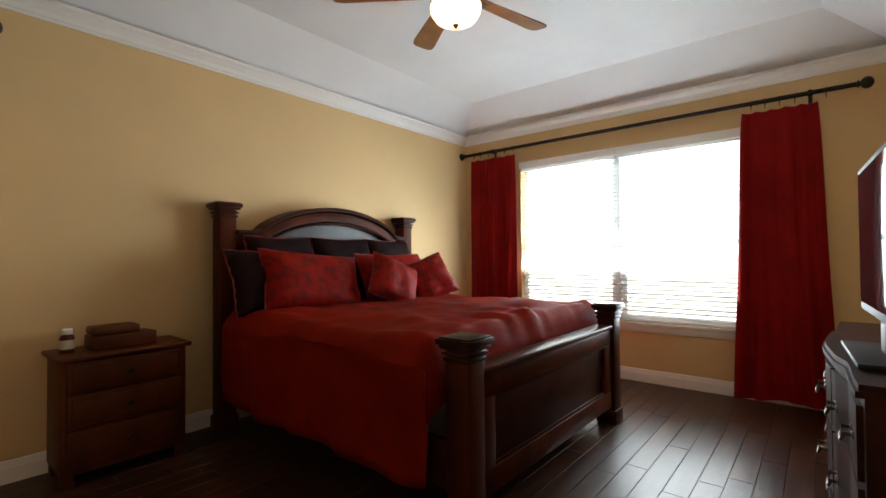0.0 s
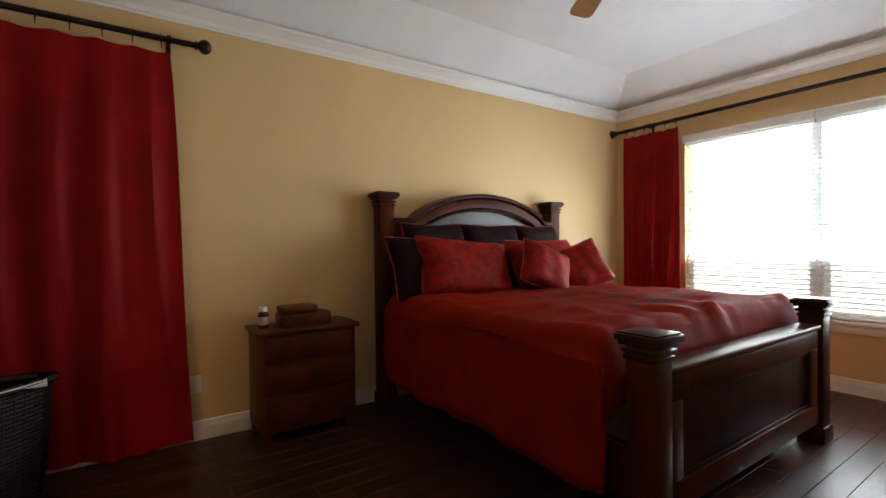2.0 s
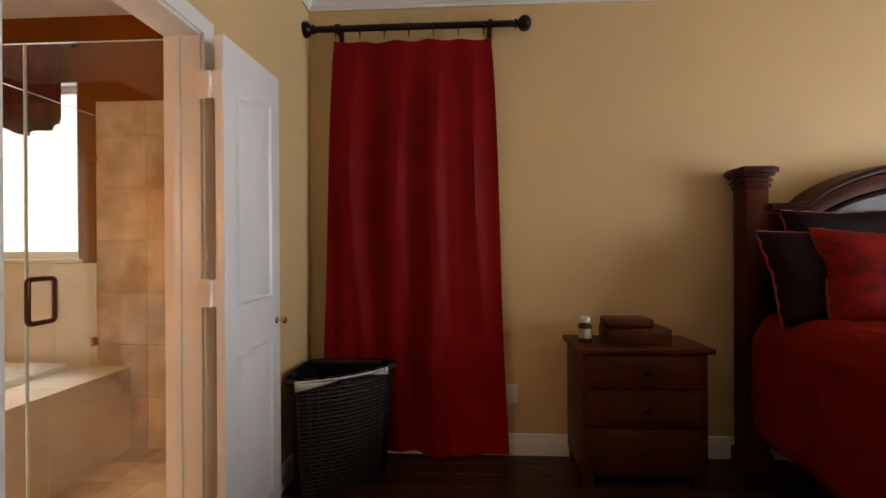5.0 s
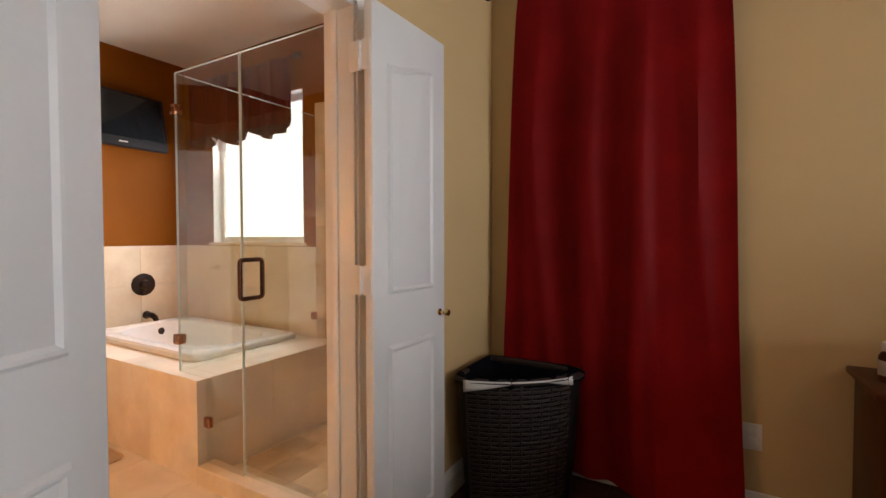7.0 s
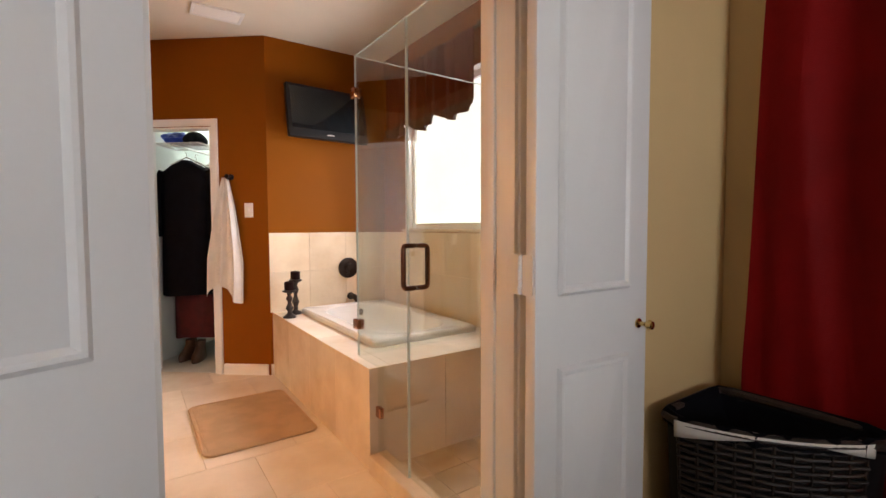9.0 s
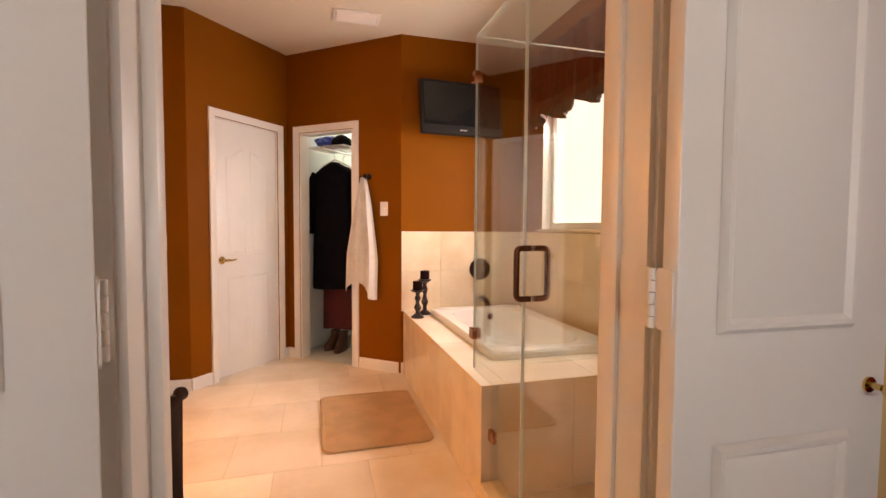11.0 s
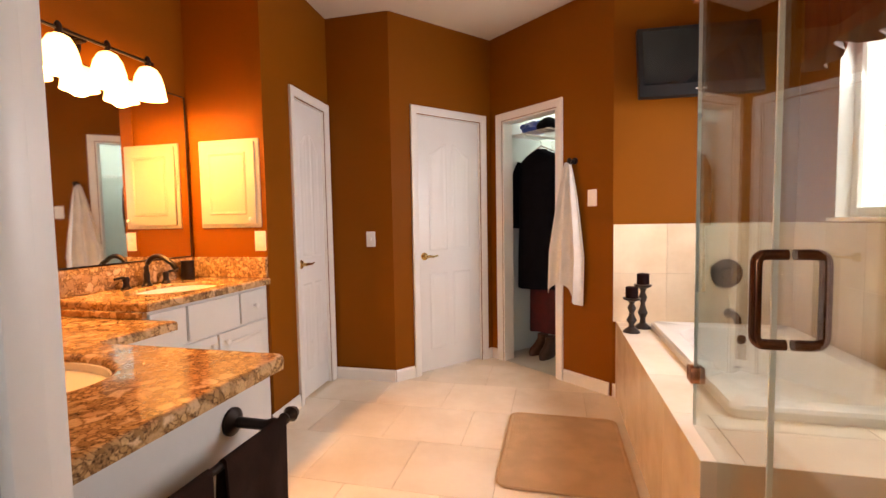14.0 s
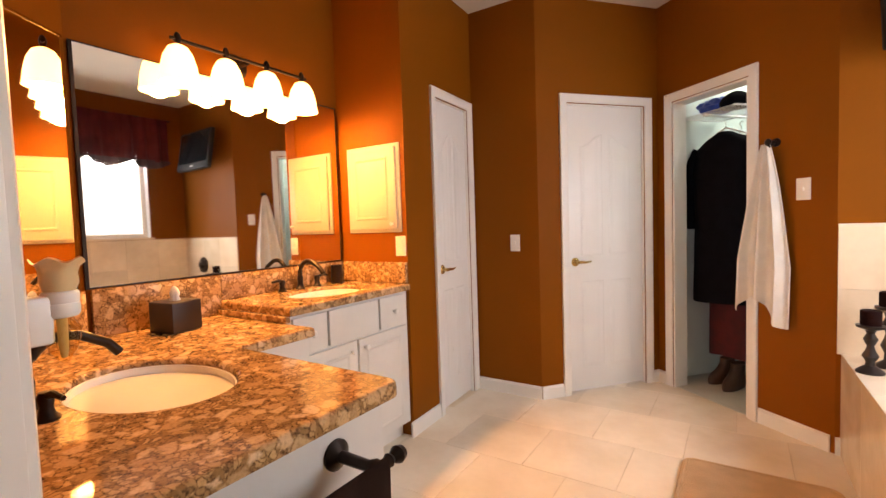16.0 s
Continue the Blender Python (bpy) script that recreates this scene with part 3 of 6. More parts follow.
def leaf_door(name, hinge, turn, hand, label):
    """One narrow leaf, hinged at its local origin, running along +x with its shown face to +y."""
    root = thing(name, pose(hinge[0], hinge[1], 0, 0, 0, turn), label, "door", "double doors", "structure")
    W, T = 0.445, 0.035
    bm = bmesh.new()
    box(bm, 0, hand * W, -T, 0, 0.012, 2.03, 0.003)
    part("leaf", bm, DOOR_WHITE, root)
    bm = bmesh.new()
    x0, x1 = sorted((hand * 0.075, hand * (W - 0.085)))
    raised_panel(bm, x0, x1, 0.20, 0.865, 0.001, 0, soft=1.25, deep=2.2)
    raised_panel(bm, x0, x1, 1.045, 1.89, 0.001, 0.05 * hand, soft=1.25, deep=2.2)
    part("panel", bm, DOOR_WHITE, root)
    bm = bmesh.new()
    lathe(bm, [(0.014, 0), (0.014, 0.004), (0.006, 0.006), (0.006, 0.022), (0.012, 0.028), (0.015, 0.036), (0.012, 0.045), (0.004, 0.048)], 18, pose(hand * (W - 0.04), 0, 0.94, -90))
    part("knob", bm, BRASS, root, "small polished brass knob")
    for z in (0.25, 1.10, 1.85):
        bm = bmesh.new()
        for y_near, y_far in ((-0.006, -0.044), (-0.056, -0.098)):
            outline = [(-hand * 0.004, y, zz) for y, zz in rounded(y_far, y_near, z - 0.05, z + 0.05, 0.010, 4)]
            vs = [[bm.verts.new((px + hand * o, py, pz)) for px, py, pz in outline] for o in (0.0, 0.0035)]
            bm.faces.new(vs[0])
            bm.faces.new(vs[1][::-1])
            for q in range(len(outline)):
                r_ = (q + 1) % len(outline)
                bm.faces.new((vs[0][q], vs[0][r_], vs[1][r_], vs[1][q]))
        for k in range(5):
            lathe(bm, [(0.0065, -0.050 + k * 0.02), (0.0065, -0.0315 + k * 0.02)], 10, pose(-hand * 0.006, -0.050, z))
        part("hinge", bm, TRIM, root, "white painted door hinge")
    return root


leaf_door("door_right_leaf", (-2.494, -0.668), -2.0, -1, "narrow white double-door leaf folded open against the wall")
leaf_door("door_left_leaf", (-1.722, -0.675), 22, 1, "narrow white double-door leaf folded open against the wall")

# ---- bedroom window ----
WX0, WX1, WZ0, WZ1 = -2.86, -0.60, 0.60, 2.356
win = thing("window_1", (0, 0, 0), "wide bright double window with white blinds", "window", kind="structure")
for a, b in ((WX0, (WX0 + WX1) / 2 - 0.03), ((WX0 + WX1) / 2 + 0.03, WX1)):
    bm = bmesh.new()
    zm = 1.40
    for lo, hi, y in ((WZ0, zm + 0.02, 5.11), (zm - 0.02, WZ1, 5.14)):
        box(bm, a, a + 0.045, y, y + 0.03, lo, hi)
        box(bm, b - 0.045, b, y, y + 0.03, lo, hi)
        box(bm, a + 0.045, b - 0.045, y, y + 0.03, lo, lo + 0.045)
        box(bm, a + 0.045, b - 0.045, y, y + 0.03, hi - 0.045, hi)
    part("window_frame", bm, SLAT, win)
    for lo, hi, y in ((WZ0, zm, 5.125), (zm, WZ1, 5.155)):
        bm = bmesh.new()
        box(bm, a + 0.04, b - 0.04, y - 0.002, y + 0.002, lo + 0.03, hi - 0.03)
        part("pane", bm, GLASS, win).visible_shadow = False
bm = bmesh.new()
box(bm, (WX0 + WX1) / 2 - 0.031, (WX0 + WX1) / 2 + 0.031, 5.07, 5.18, WZ0, WZ1)
part("mullion", bm, SLAT, win)
bm = bmesh.new()
box(bm, WX0 - 0.01, WX1 + 0.01, 4.998, 5.12, WZ0 - 0.035, WZ0, 0.008)
box(bm, WX0 - 0.01, WX1 + 0.01, 5.014, 5.029, WZ0 - 0.10, WZ0 - 0.035, 0.004)
part("window_sill", bm, TRIM, win)
bm = bmesh.new()
box(bm, WX0 - 3, WX1 + 3, 7.0, 7.02, -1.0, 5.0)
structure("backdrop", bm, DAY, "bright overexposed daylight beyond the window", "backdrop")

# ---- bedroom furniture ----


def drape(bm, length, z0, z1, folds, seed, depth=0.045, gather=0.92, flare=1.06, hem=0.0, nv=26, lean=0.0, scallop=None):
    """A hanging cloth with pleats along local x, closed, 5 mm thick. folds: how many pleats."""
    rnd = random.Random(seed)
    nu = folds * 16
    s1, s2, s3 = (rnd.uniform(0, 6.3) for _ in range(3))
    waves = [(folds * rnd.uniform(0.85, 1.15), rnd.uniform(0, 6.3), 0.6), (folds * 0.43, rnd.uniform(0, 6.3), 0.55), (folds * 1.9, rnd.uniform(0, 6.3), 0.18)]
    drift = [rnd.uniform(-0.5, 0.5) for _ in range(3)]
    sides = []
    for off in (0.0, 0.005):
        grid = []
        for j in range(nv + 1):
            v = j / nv
            low = z0 + (z1 - z0) * (1 - v)
            row = []
            for i in range(nu + 1):
                u = i / nu
                y = sum(a * math.sin(f * 2 * math.pi * u + p + d * 2.2 * v) for (f, p, a), d in zip(waves, drift))
                if not scallop:
                    # broad folds that wander and fade on the way down
                    w = u + 0.035 * math.sin(3.1 * v + s1 + 4 * u) * v + 0.03 * math.sin(9 * u + s2)
                    y = 0.62 * math.sin(waves[0][0] * 2 * math.pi * w + waves[0][1]) * (0.65 + 0.45 * math.sin(8.3 * u + 1.7 * v + s3))
                    y += 0.42 * math.sin(waves[1][0] * 2 * math.pi * w + s2 + 0.6 * v)
                    y += 0.62 * (0.55 - abs(math.sin(waves[0][0] * math.pi * (w + 0.05 * math.sin(4.3 * v + s2)) + s3)) ** 0.55)
                    y += 0.10 * math.sin(waves[2][0] * 2 * math.pi * w + 2.0 * v + s1) * (0.4 + 0.6 * v)
                    y = max(-1.45, min(1.5, y))
                amp = depth * (0.45 + 0.55 * min(v * 3, 1)) * (0.85 + 0.35 * v)
                wide = gather + (flare - gather) * v ** 0.7
                x = length * (0.5 + (u - 0.5) * wide) + lean * v * v
                zz = low + (hem * math.sin(u * 7 + seed) * v if v > 0.9 else 0)
                if not scallop:
                    zz -= 0.013 * abs(math.sin(math.pi * u * (folds + 1))) * (1 - v) ** 10
                    x += 0.012 * math.sin(5.2 * v + s1) * v * (2 * u - 1)
                if scallop:
                    zz += scallop * v * abs(math.sin(u * math.pi * 3))
                row.append(bm.verts.new((x, y * amp + off + depth * 1.65, zz)))
            grid.append(row)
        sides.append(grid)
    for k, grid in enumerate(sides):
        for j in range(nv):
            for i in range(nu):
                q = (grid[j][i], grid[j][i + 1], grid[j + 1][i + 1], grid[j + 1][i])
                bm.faces.new(q if k else q[::-1])
    a, b = sides
    for i in range(nu):
        bm.faces.new((a[0][i], a[0][i + 1], b[0][i + 1], b[0][i]))
        bm.faces.new((a[nv][i + 1], a[nv][i], b[nv][i], b[nv][i + 1]))
    for j in range(nv):
        bm.faces.new((a[j + 1][0], a[j][0], b[j][0], b[j + 1][0]))
        bm.faces.new((a[j][nu], a[j + 1][nu], b[j + 1][nu], b[j][nu]))


def curtain_rod(place, length, brackets, rings, label):
    root = thing("curtain_rod", place, label, "curtain rod")
    bm = bmesh.new()
    lathe(bm, [(0.019, 0.04), (0.019, length - 0.04)], 16, pose(0, 0, 0, 0, 90, 0))
    part("pole", bm, IRON, root)
    ball = [(0.015, 0), (0.028, 0.006), (0.028, 0.014), (0.018, 0.020), (0.026, 0.026), (0.042, 0.042), (0.047, 0.060), (0.042, 0.080), (0.026, 0.096), (0.008, 0.102)]
    for m in (pose(0.06, 0, 0, 0, -90, 0), pose(length - 0.06, 0, 0, 0, 90, 0)):
        bm = bmesh.new()
        lathe(bm, ball, 18, m)
        part("finial", bm, IRON, root)
    for x in brackets:
        bm = bmesh.new()
        lathe(bm, [(0.028, -0.012), (0.028, 0.012)], 16, pose(x, 0, 0, 0, 90, 0))
        box(bm, x - 0.011, x + 0.011, -0.075, 0.0, -0.026, -0.006, 0.003)
        box(bm, x - 0.014, x + 0.014, -0.080, -0.072, -0.075, 0.02, 0.003)
        part("bracket", bm, IRON, root)
    for x in rings:
        bm = bmesh.new()
        tube(bm, [(x, 0.026 * math.sin(a), 0.026 * math.cos(a) - 0.005) for a in (k * math.pi / 8 for k in range(16))], 0.0035, 6, True)
        tube(bm, [(x, 0, -0.030), (x, 0, -0.062)], 0.003, 6)
        part("ring", bm, IRON, root)
    return root


def panel_curtain(place, length, z1, folds, seed, label, lean=0.0, flare=1.06):
    bm = bmesh.new()
    drape(bm, length, 0.03, z1, folds, seed, lean=lean, flare=flare, hem=0.012, depth=0.042)
    return one("curtain", bm, CURTAIN, label, "curtain", place, "crimson curtains")


# west wall: rod along +y, cloth facing the room (+x)
west = pose(WX + 0.082, 0.545, 2.58, 0, 0, -90)
curtain_rod(west, 1.31, (0.20, 1.11), [0.24 + 0.148 * k for k in range(7)], "dark bronze curtain rod with ball finials above the draped wall")
panel_curtain(pose(WX + 0.010, 0.390, 0, 0, 0, -90), 1.02, 2.505, 4, 3, "long crimson satin curtain hanging to the floor beside the hamper", flare=1.10)
north = pose(0.21, NY - 0.082, 2.58, 0, 0, 180)
curtain_rod(north, 3.90, (0.34, 3.42), [0.24, 0.34, 0.44, 0.54, 0.64, 0.74, 3.12, 3.24, 3.36, 3.48, 3.60, 3.70], "long dark bronze curtain rod above the window")
panel_curtain(pose(-0.06, NY - 0.012, 0, 0, 0, 180), 0.56, 2.505, 4, 11, "crimson satin curtain drawn to the window side", flare=1.22)
panel_curtain(pose(-2.86, NY - 0.012, 0, 0, 0, 180), 0.70, 2.505, 5, 7, "crimson satin curtain drawn beside the room corner", flare=1.02)


def blind(x0, x1):
    root = thing("window_blind", (0, 0, 0), "white horizontal slat blind, lowered and open", "blind", "window blinds")
    slat_me = None
    z = WZ0 + 0.06
    while z < WZ1 - 0.08:
        if slat_me is None:
            bm = bmesh.new()
            rows = []
            for k in range(5):
                t = k / 4 - 0.5
                rows.append([bm.verts.new((x, t * 0.048, 0.004 * (1 - 4 * t * t) + h)) for x in (x0 + 0.012, x1 - 0.012) for h in (0, 0.0025)])
            for a, b in zip(rows, rows[1:]):
                bm.faces.new((a[0], a[2], b[2], b[0]))
                bm.faces.new((a[1], b[1], b[3], a[3]))
                bm.faces.new((a[0], b[0], b[1], a[1]))
                bm.faces.new((a[2], a[3], b[3], b[2]))
            bm.faces.new((rows[0][0], rows[0][1], rows[0][3], rows[0][2]))
            bm.faces.new((rows[-1][0], rows[-1][2], rows[-1][3], rows[-1][1]))
            slat_me = finish("slat", bm, SLAT)
        ob = new("slat", slat_me)
        ob.parent = root
        ob.matrix_basis = pose(0, 5.065, z, 14 + random.uniform(-3, 3))
        z += 0.044
    bm = bmesh.new()
    box(bm, x0 + 0.006, x1 - 0.006, 5.036, 5.092, WZ1 - 0.06, WZ1 - 0.003, 0.004)
    part("headrail", bm, SLAT, root)
    bm = bmesh.new()
    box(bm, x0 - 0.012 * (x0 == WX0), x1 + 0.012 * (x1 == WX1), 5.006, 5.022, WZ1 - 0.035, WZ1 + 0.045, 0.005)
    box(bm, x0 - 0.012 * (x0 == WX0), x1 + 0.012 * (x1 == WX1), 5.000, 5.024, WZ1 + 0.030, WZ1 + 0.047, 0.004)
    part("valance_board", bm, TRIM, root)
    bm = bmesh.new()
    box(bm, x0 + 0.012, x1 - 0.012, 5.042, 5.088, WZ0 + 0.005, WZ0 + 0.025, 0.004)
    part("bottom_rail", bm, SLAT, root)
    for x in (x0 + 0.15, (x0 + x1) / 2, x1 - 0.15):
        bm = bmesh.new()
        box(bm, x - 0.002, x + 0.002, 5.0405, 5.0425, WZ0 + 0.02, WZ1 - 0.05)
        part("cord", bm, SLAT, root)


blind(WX0, (WX0 + WX1) / 2)
blind((WX0 + WX1) / 2, WX1)

# bed
BY0, BY1 = 1.77, 3.85
bed = thing("bed", (0, 0, 0), "dark cherry king bed with square posts and arched headboard", "bed")


def bed_post(x, y, z1, w):
    bm = bmesh.new()
    h = w / 2
    box(bm, x - h, x + h, y - h, y + h, 0.0, z1 - 0.05, 0.006)
    box(bm, x - h - 0.012, x + h + 0.012, y - h - 0.012, y + h + 0.012, 0.0, 0.10, 0.006)
    p = part("post", bm, CHERRY, bed)
    bm = bmesh.new()
    for g, a, b in ((0.008, z1 - 0.115, z1 - 0.095), (0.014, z1 - 0.085, z1 - 0.068), (0.022, z1 - 0.055, z1 - 0.038), (0.034, z1 - 0.038, z1 - 0.008)):
        box(bm, x - h - g, x + h + g, y - h - g, y + h + g, a, b, 0.004)
    box(bm, x - h - 0.024, x + h + 0.024, y - h - 0.024, y + h + 0.024, z1 - 0.008, z1, 0.003)
    part("post_cap", bm, ESPRESSO, p)


for y in (BY0 + 0.04, BY1 - 0.11):
    bed_post(-3.575, y, 1.70, 0.125)
for y in (BY0 + 0.135, BY1 - 0.095):
    bed_post(-1.365, y, 0.905, 0.13)


def arch_z(y, lift, shoulder=1.50, half=0.74):
    t = (y - (BY0 + BY1) / 2) / half
    return shoulder + lift * (1 - t * t) ** 0.75 if abs(t) < 1 else shoulder


y_in0, y_in1 = BY0 + 0.185, BY1 - 0.185
y_h0 = BY0 + 0.10
ys = [y_h0 + (y_in1 - y_h0) * i / 60 for i in range(61)]
# stepped moulding bands, then the field
for name, top, low, x0, x1, mat in (("crown_rail", 0.0, 0.045, -3.66, -3.49, ESPRESSO), ("arch_band", 0.045, 0.135, -3.65, -3.515, CHERRY), ("arch_bead", 0.135, 0.165, -3.64, -3.50, ESPRESSO)):
    bm = bmesh.new()
    rows = []
    for y in ys:
        hi, lo = arch_z(y, 0.235) - top, arch_z(y, 0.235) - low
        rows.append([bm.verts.new((x, y, z)) for x, z in ((x0, lo), (x1, lo + 0.006), (x1 + 0.006, (lo + hi) / 2), (x1, hi - 0.006), (x0, hi))])
    for a, b in zip(rows, rows[1:]):
        for k in range(5):
            bm.faces.new((a[k], a[(k + 1) % 5], b[(k + 1) % 5], b[k]))
    bm.faces.new(rows[0])
    bm.faces.new(rows[-1][::-1])
    part(name, bm, mat, bed)
# headboard field in one dark, slightly blue grey
bm = bmesh.new()
rows = []
for y in ys:
    hi = arch_z(y, 0.235) - 0.16
    rows.append([bm.verts.new((x, y, z)) for x, z in ((-3.63, 0.35), (-3.56, 0.35), (-3.56, hi), (-3.63, hi))])
for a, b in zip(rows, rows[1:]):
    for k in range(4):
        bm.faces.new((a[k], a[(k + 1) % 4], b[(k + 1) % 4], b[k]))
part("headboard_panel", bm, material("dark_blue_grey_panel", (0.030, 0.032, 0.036), 0.33, vary=0.3, scale=8, grain=150, bump=0.1), bed, "dark blue-grey headboard panel")
# footboard: frame, recessed field, cap rail
bm = bmesh.new()
box(bm, -1.395, -1.34, y_in0, y_in1, 0.13, 0.71, 0.004)
part("footboard_panel", bm, ESPRESSO, bed)
bm = bmesh.new()
for a, b, lo, hi in ((y_in0, y_in1, 0.60, 0.715), (y_in0, y_in1, 0.13, 0.255), (y_in0, y_in0 + 0.13, 0.255, 0.60), (y_in1 - 0.13, y_in1, 0.255, 0.60)):
    box(bm, -1.345, -1.316, a, b, lo, hi, 0.008)
part("footboard_frame", bm, CHERRY, bed)
bm = bmesh.new()
for lo, hi in ((0.252, 0.272), (0.583, 0.603)):
    box(bm, -1.340, -1.326, y_in0 + 0.12, y_in1 - 0.12, lo, hi, 0.006)
part("bead", bm, ESPRESSO, bed)
bm = bmesh.new()
box(bm, -1.425, -1.302, y_in0 - 0.01, y_in1 + 0.01, 0.715, 0.748, 0.010, segments=3)
part("top_rail", bm, CHERRY, bed)
for y in (BY0 + 0.07, BY1 - 0.12):
    bm = bmesh.new()
    box(bm, -3.50, -1.42, y, y + 0.05, 0.20, 0.42, 0.006)
    part("side_rail", bm, CHERRY, bed)
bm = bmesh.new()
box(bm, -3.50, -1.68, BY0 + 0.21, BY1 - 0.21, 0.22, 0.81, 0.05, segments=3)
one("mattress", bm, LINEN, "thick white mattress on the bed frame", "mattress")

# comforter: falls over both sides and tucks behind the footboard
bm = bmesh.new()
rnd = random.Random(5)
path = []
for i in range(11):
    path.append((BY0 - 0.065 + 0.012 * i / 10, 0.26 + 0.50 * i / 10))
for i in range(1, 9):
    a = math.pi / 2 * i / 8
    path.append((BY0 - 0.053 + 0.16 * (1 - math.cos(a)), 0.76 + 0.135 * math.sin(a)))
for i in range(1, 40):
    path.append((BY0 + 0.107 + (BY1 - BY0 - 0.214) * i / 40, 0.895))
for y, z in list(reversed(path))[39:]:
    path.append((BY0 + BY1 - y, z))
rows = []
NX = 70
for i in range(NX + 1):
    u = i / NX
    x = -3.40 + 1.955 * u
    row = []
    for j, (y, z) in enumerate(path):
        side = z < 0.80
        p = Vector((x * 2.2, y * 2.2, z * 2))
        wrinkle = noise.noise(p) * 0.03 + noise.noise(p * 2.7) * 0.016 + noise.noise(p * 7) * 0.005
        ripple = (0.010 * math.sin(y * 21 + 3 * math.sin(x * 3) + 2 * math.sin(y * 5)) + 0.030 * noise.noise(Vector((x * 3, y * 9, 4)))) * max(0, u - 0.62) / 0.38
        px, py, pz = x, y, z
        if side:
            out = -1 if y < 2.8 else 1
            swing = 0.5 + 0.5 * math.sin(x * 7 + 1.1) + 0.4 * math.sin(x * 15)
            py += out * (wrinkle * 1.3 + 0.035 * swing * (0.9 - z))
            pz += 0.02 * math.sin(x * 5) * (0.8 - z)
        else:
            pz += wrinkle + ripple + 0.02 * math.sin((y - BY0) / (BY1 - BY0) * math.pi)
        if u > 0.93 and not side:
            t = (u - 0.93) / 0.07
            pz -= 0.30 * t * t * t
        row.append(bm.verts.new((px, py, pz)))
    rows.append(row)
for a, b in zip(rows, rows[1:]):
    for k in range(len(path) - 1):
        bm.faces.new((a[k], b[k], b[k + 1], a[k + 1]))
quilt = one("comforter", bm, COMFORTER, "rumpled red damask comforter draped over the bed", "comforter")
sol = quilt.modifiers.new("thick", "SOLIDIFY")
sol.thickness, sol.offset = 0.025, -1


def pillow(name, w, h, puff, mat, place, label, trim=None):
    root_bm = bmesh.new()
    n = 18
    sides = []
    for s in (1, -1):
        grid = []
        for j in range(n + 1):
            row = []
            for i in range(n + 1):
                a, b = 2 * i / n - 1, 2 * j / n - 1
                pinch = 1 - 0.07 * (abs(a) ** 3) * (1 - abs(b)) - 0.07 * (abs(b) ** 3) * (1 - abs(a))
                body = max(0.0, (1 - a ** 4) * (1 - b ** 4)) ** 0.55
                wob = noise.noise(Vector((a * 2 + w * 9, b * 2 + h * 5, s + puff * 30))) * 0.020 * body
                row.append((a * w / 2 * pinch, s * (puff / 2 * body + 0.004) + wob, b * h / 2 * pinch))
            grid.append(row)
        sides.append([[root_bm.verts.new(p) for p in r] for r in grid])
    for k, g in enumerate(sides):
        for j in range(n):
            for i in range(n):
                q = (g[j][i], g[j][i + 1], g[j + 1][i + 1], g[j + 1][i])
                root_bm.faces.new(q[::-1] if k else q)
    f, b = sides
    ring = lambda g: [g[0][i] for i in range(n)] + [g[j][n] for j in range(n)] + [g[n][i] for i in range(n, 0, -1)] + [g[j][0] for j in range(n, 0, -1)]
    ra, rb = ring(f), ring(b)
    for i in range(len(ra)):
        root_bm.faces.new((ra[i], ra[(i + 1) % len(ra)], rb[(i + 1) % len(ra)], rb[i]))
    ob = one(name, root_bm, mat, label, "pillow", place, "bed pillows")
    if trim:
        bm = bmesh.new()
        pts = []
        for k in range(72):
            t = 4 * k / 72
            e, r = int(t), t - int(t)
            a, c = ((2 * r - 1, -1), (1, 2 * r - 1), (1 - 2 * r, 1), (-1, 1 - 2 * r))[e]
            pinch = 1 - 0.07 * (abs(a) ** 3) * (1 - abs(c)) - 0.07 * (abs(c) ** 3) * (1 - abs(a))
            pts.append((a * w / 2 * pinch, 0.004 * math.sin(k * 2.1), c * h / 2 * pinch))
        tube(bm, pts, 0.007, 6, True)
        part("piping", bm, trim, ob)
    return ob


for y, turn in ((2.22, 4), (2.83, -3), (3.42, 5)):
    pillow("euro_sham", 0.62, 0.60, 0.16, DARKCLOTH, pose(-3.41, y, 1.165, -17, 0, 90 + turn), "large square dark brown sham leaning on the headboard", trim=RED)
pillow("king_sham", 0.80, 0.50, 0.17, DARKCLOTH, pose(-3.30, 2.10, 1.10, -20, 0, 96), "dark red-edged sham leaning at the bed's side", trim=RED)
pillow("king_sham", 0.86, 0.48, 0.20, RED_DAMASK, pose(-3.17, 2.33, 1.09, -24, 5, 86), "red damask king sham with piped edge", trim=RED)
pillow("king_sham", 0.86, 0.48, 0.20, RED_DAMASK, pose(-3.19, 3.24, 1.085, -24, 0, 92), "red damask king sham with piped edge", trim=RED)
pillow("throw_pillow", 0.47, 0.43, 0.18, RED_DAMASK, pose(-2.94, 2.98, 1.065, -32, 24, 72), "small square red damask throw pillow", trim=RED)
pillow("throw_pillow", 0.46, 0.42, 0.17, RED_DAMASK, pose(-2.93, 3.42, 1.07, -28, -18, 70), "small square red damask throw pillow", trim=RED)

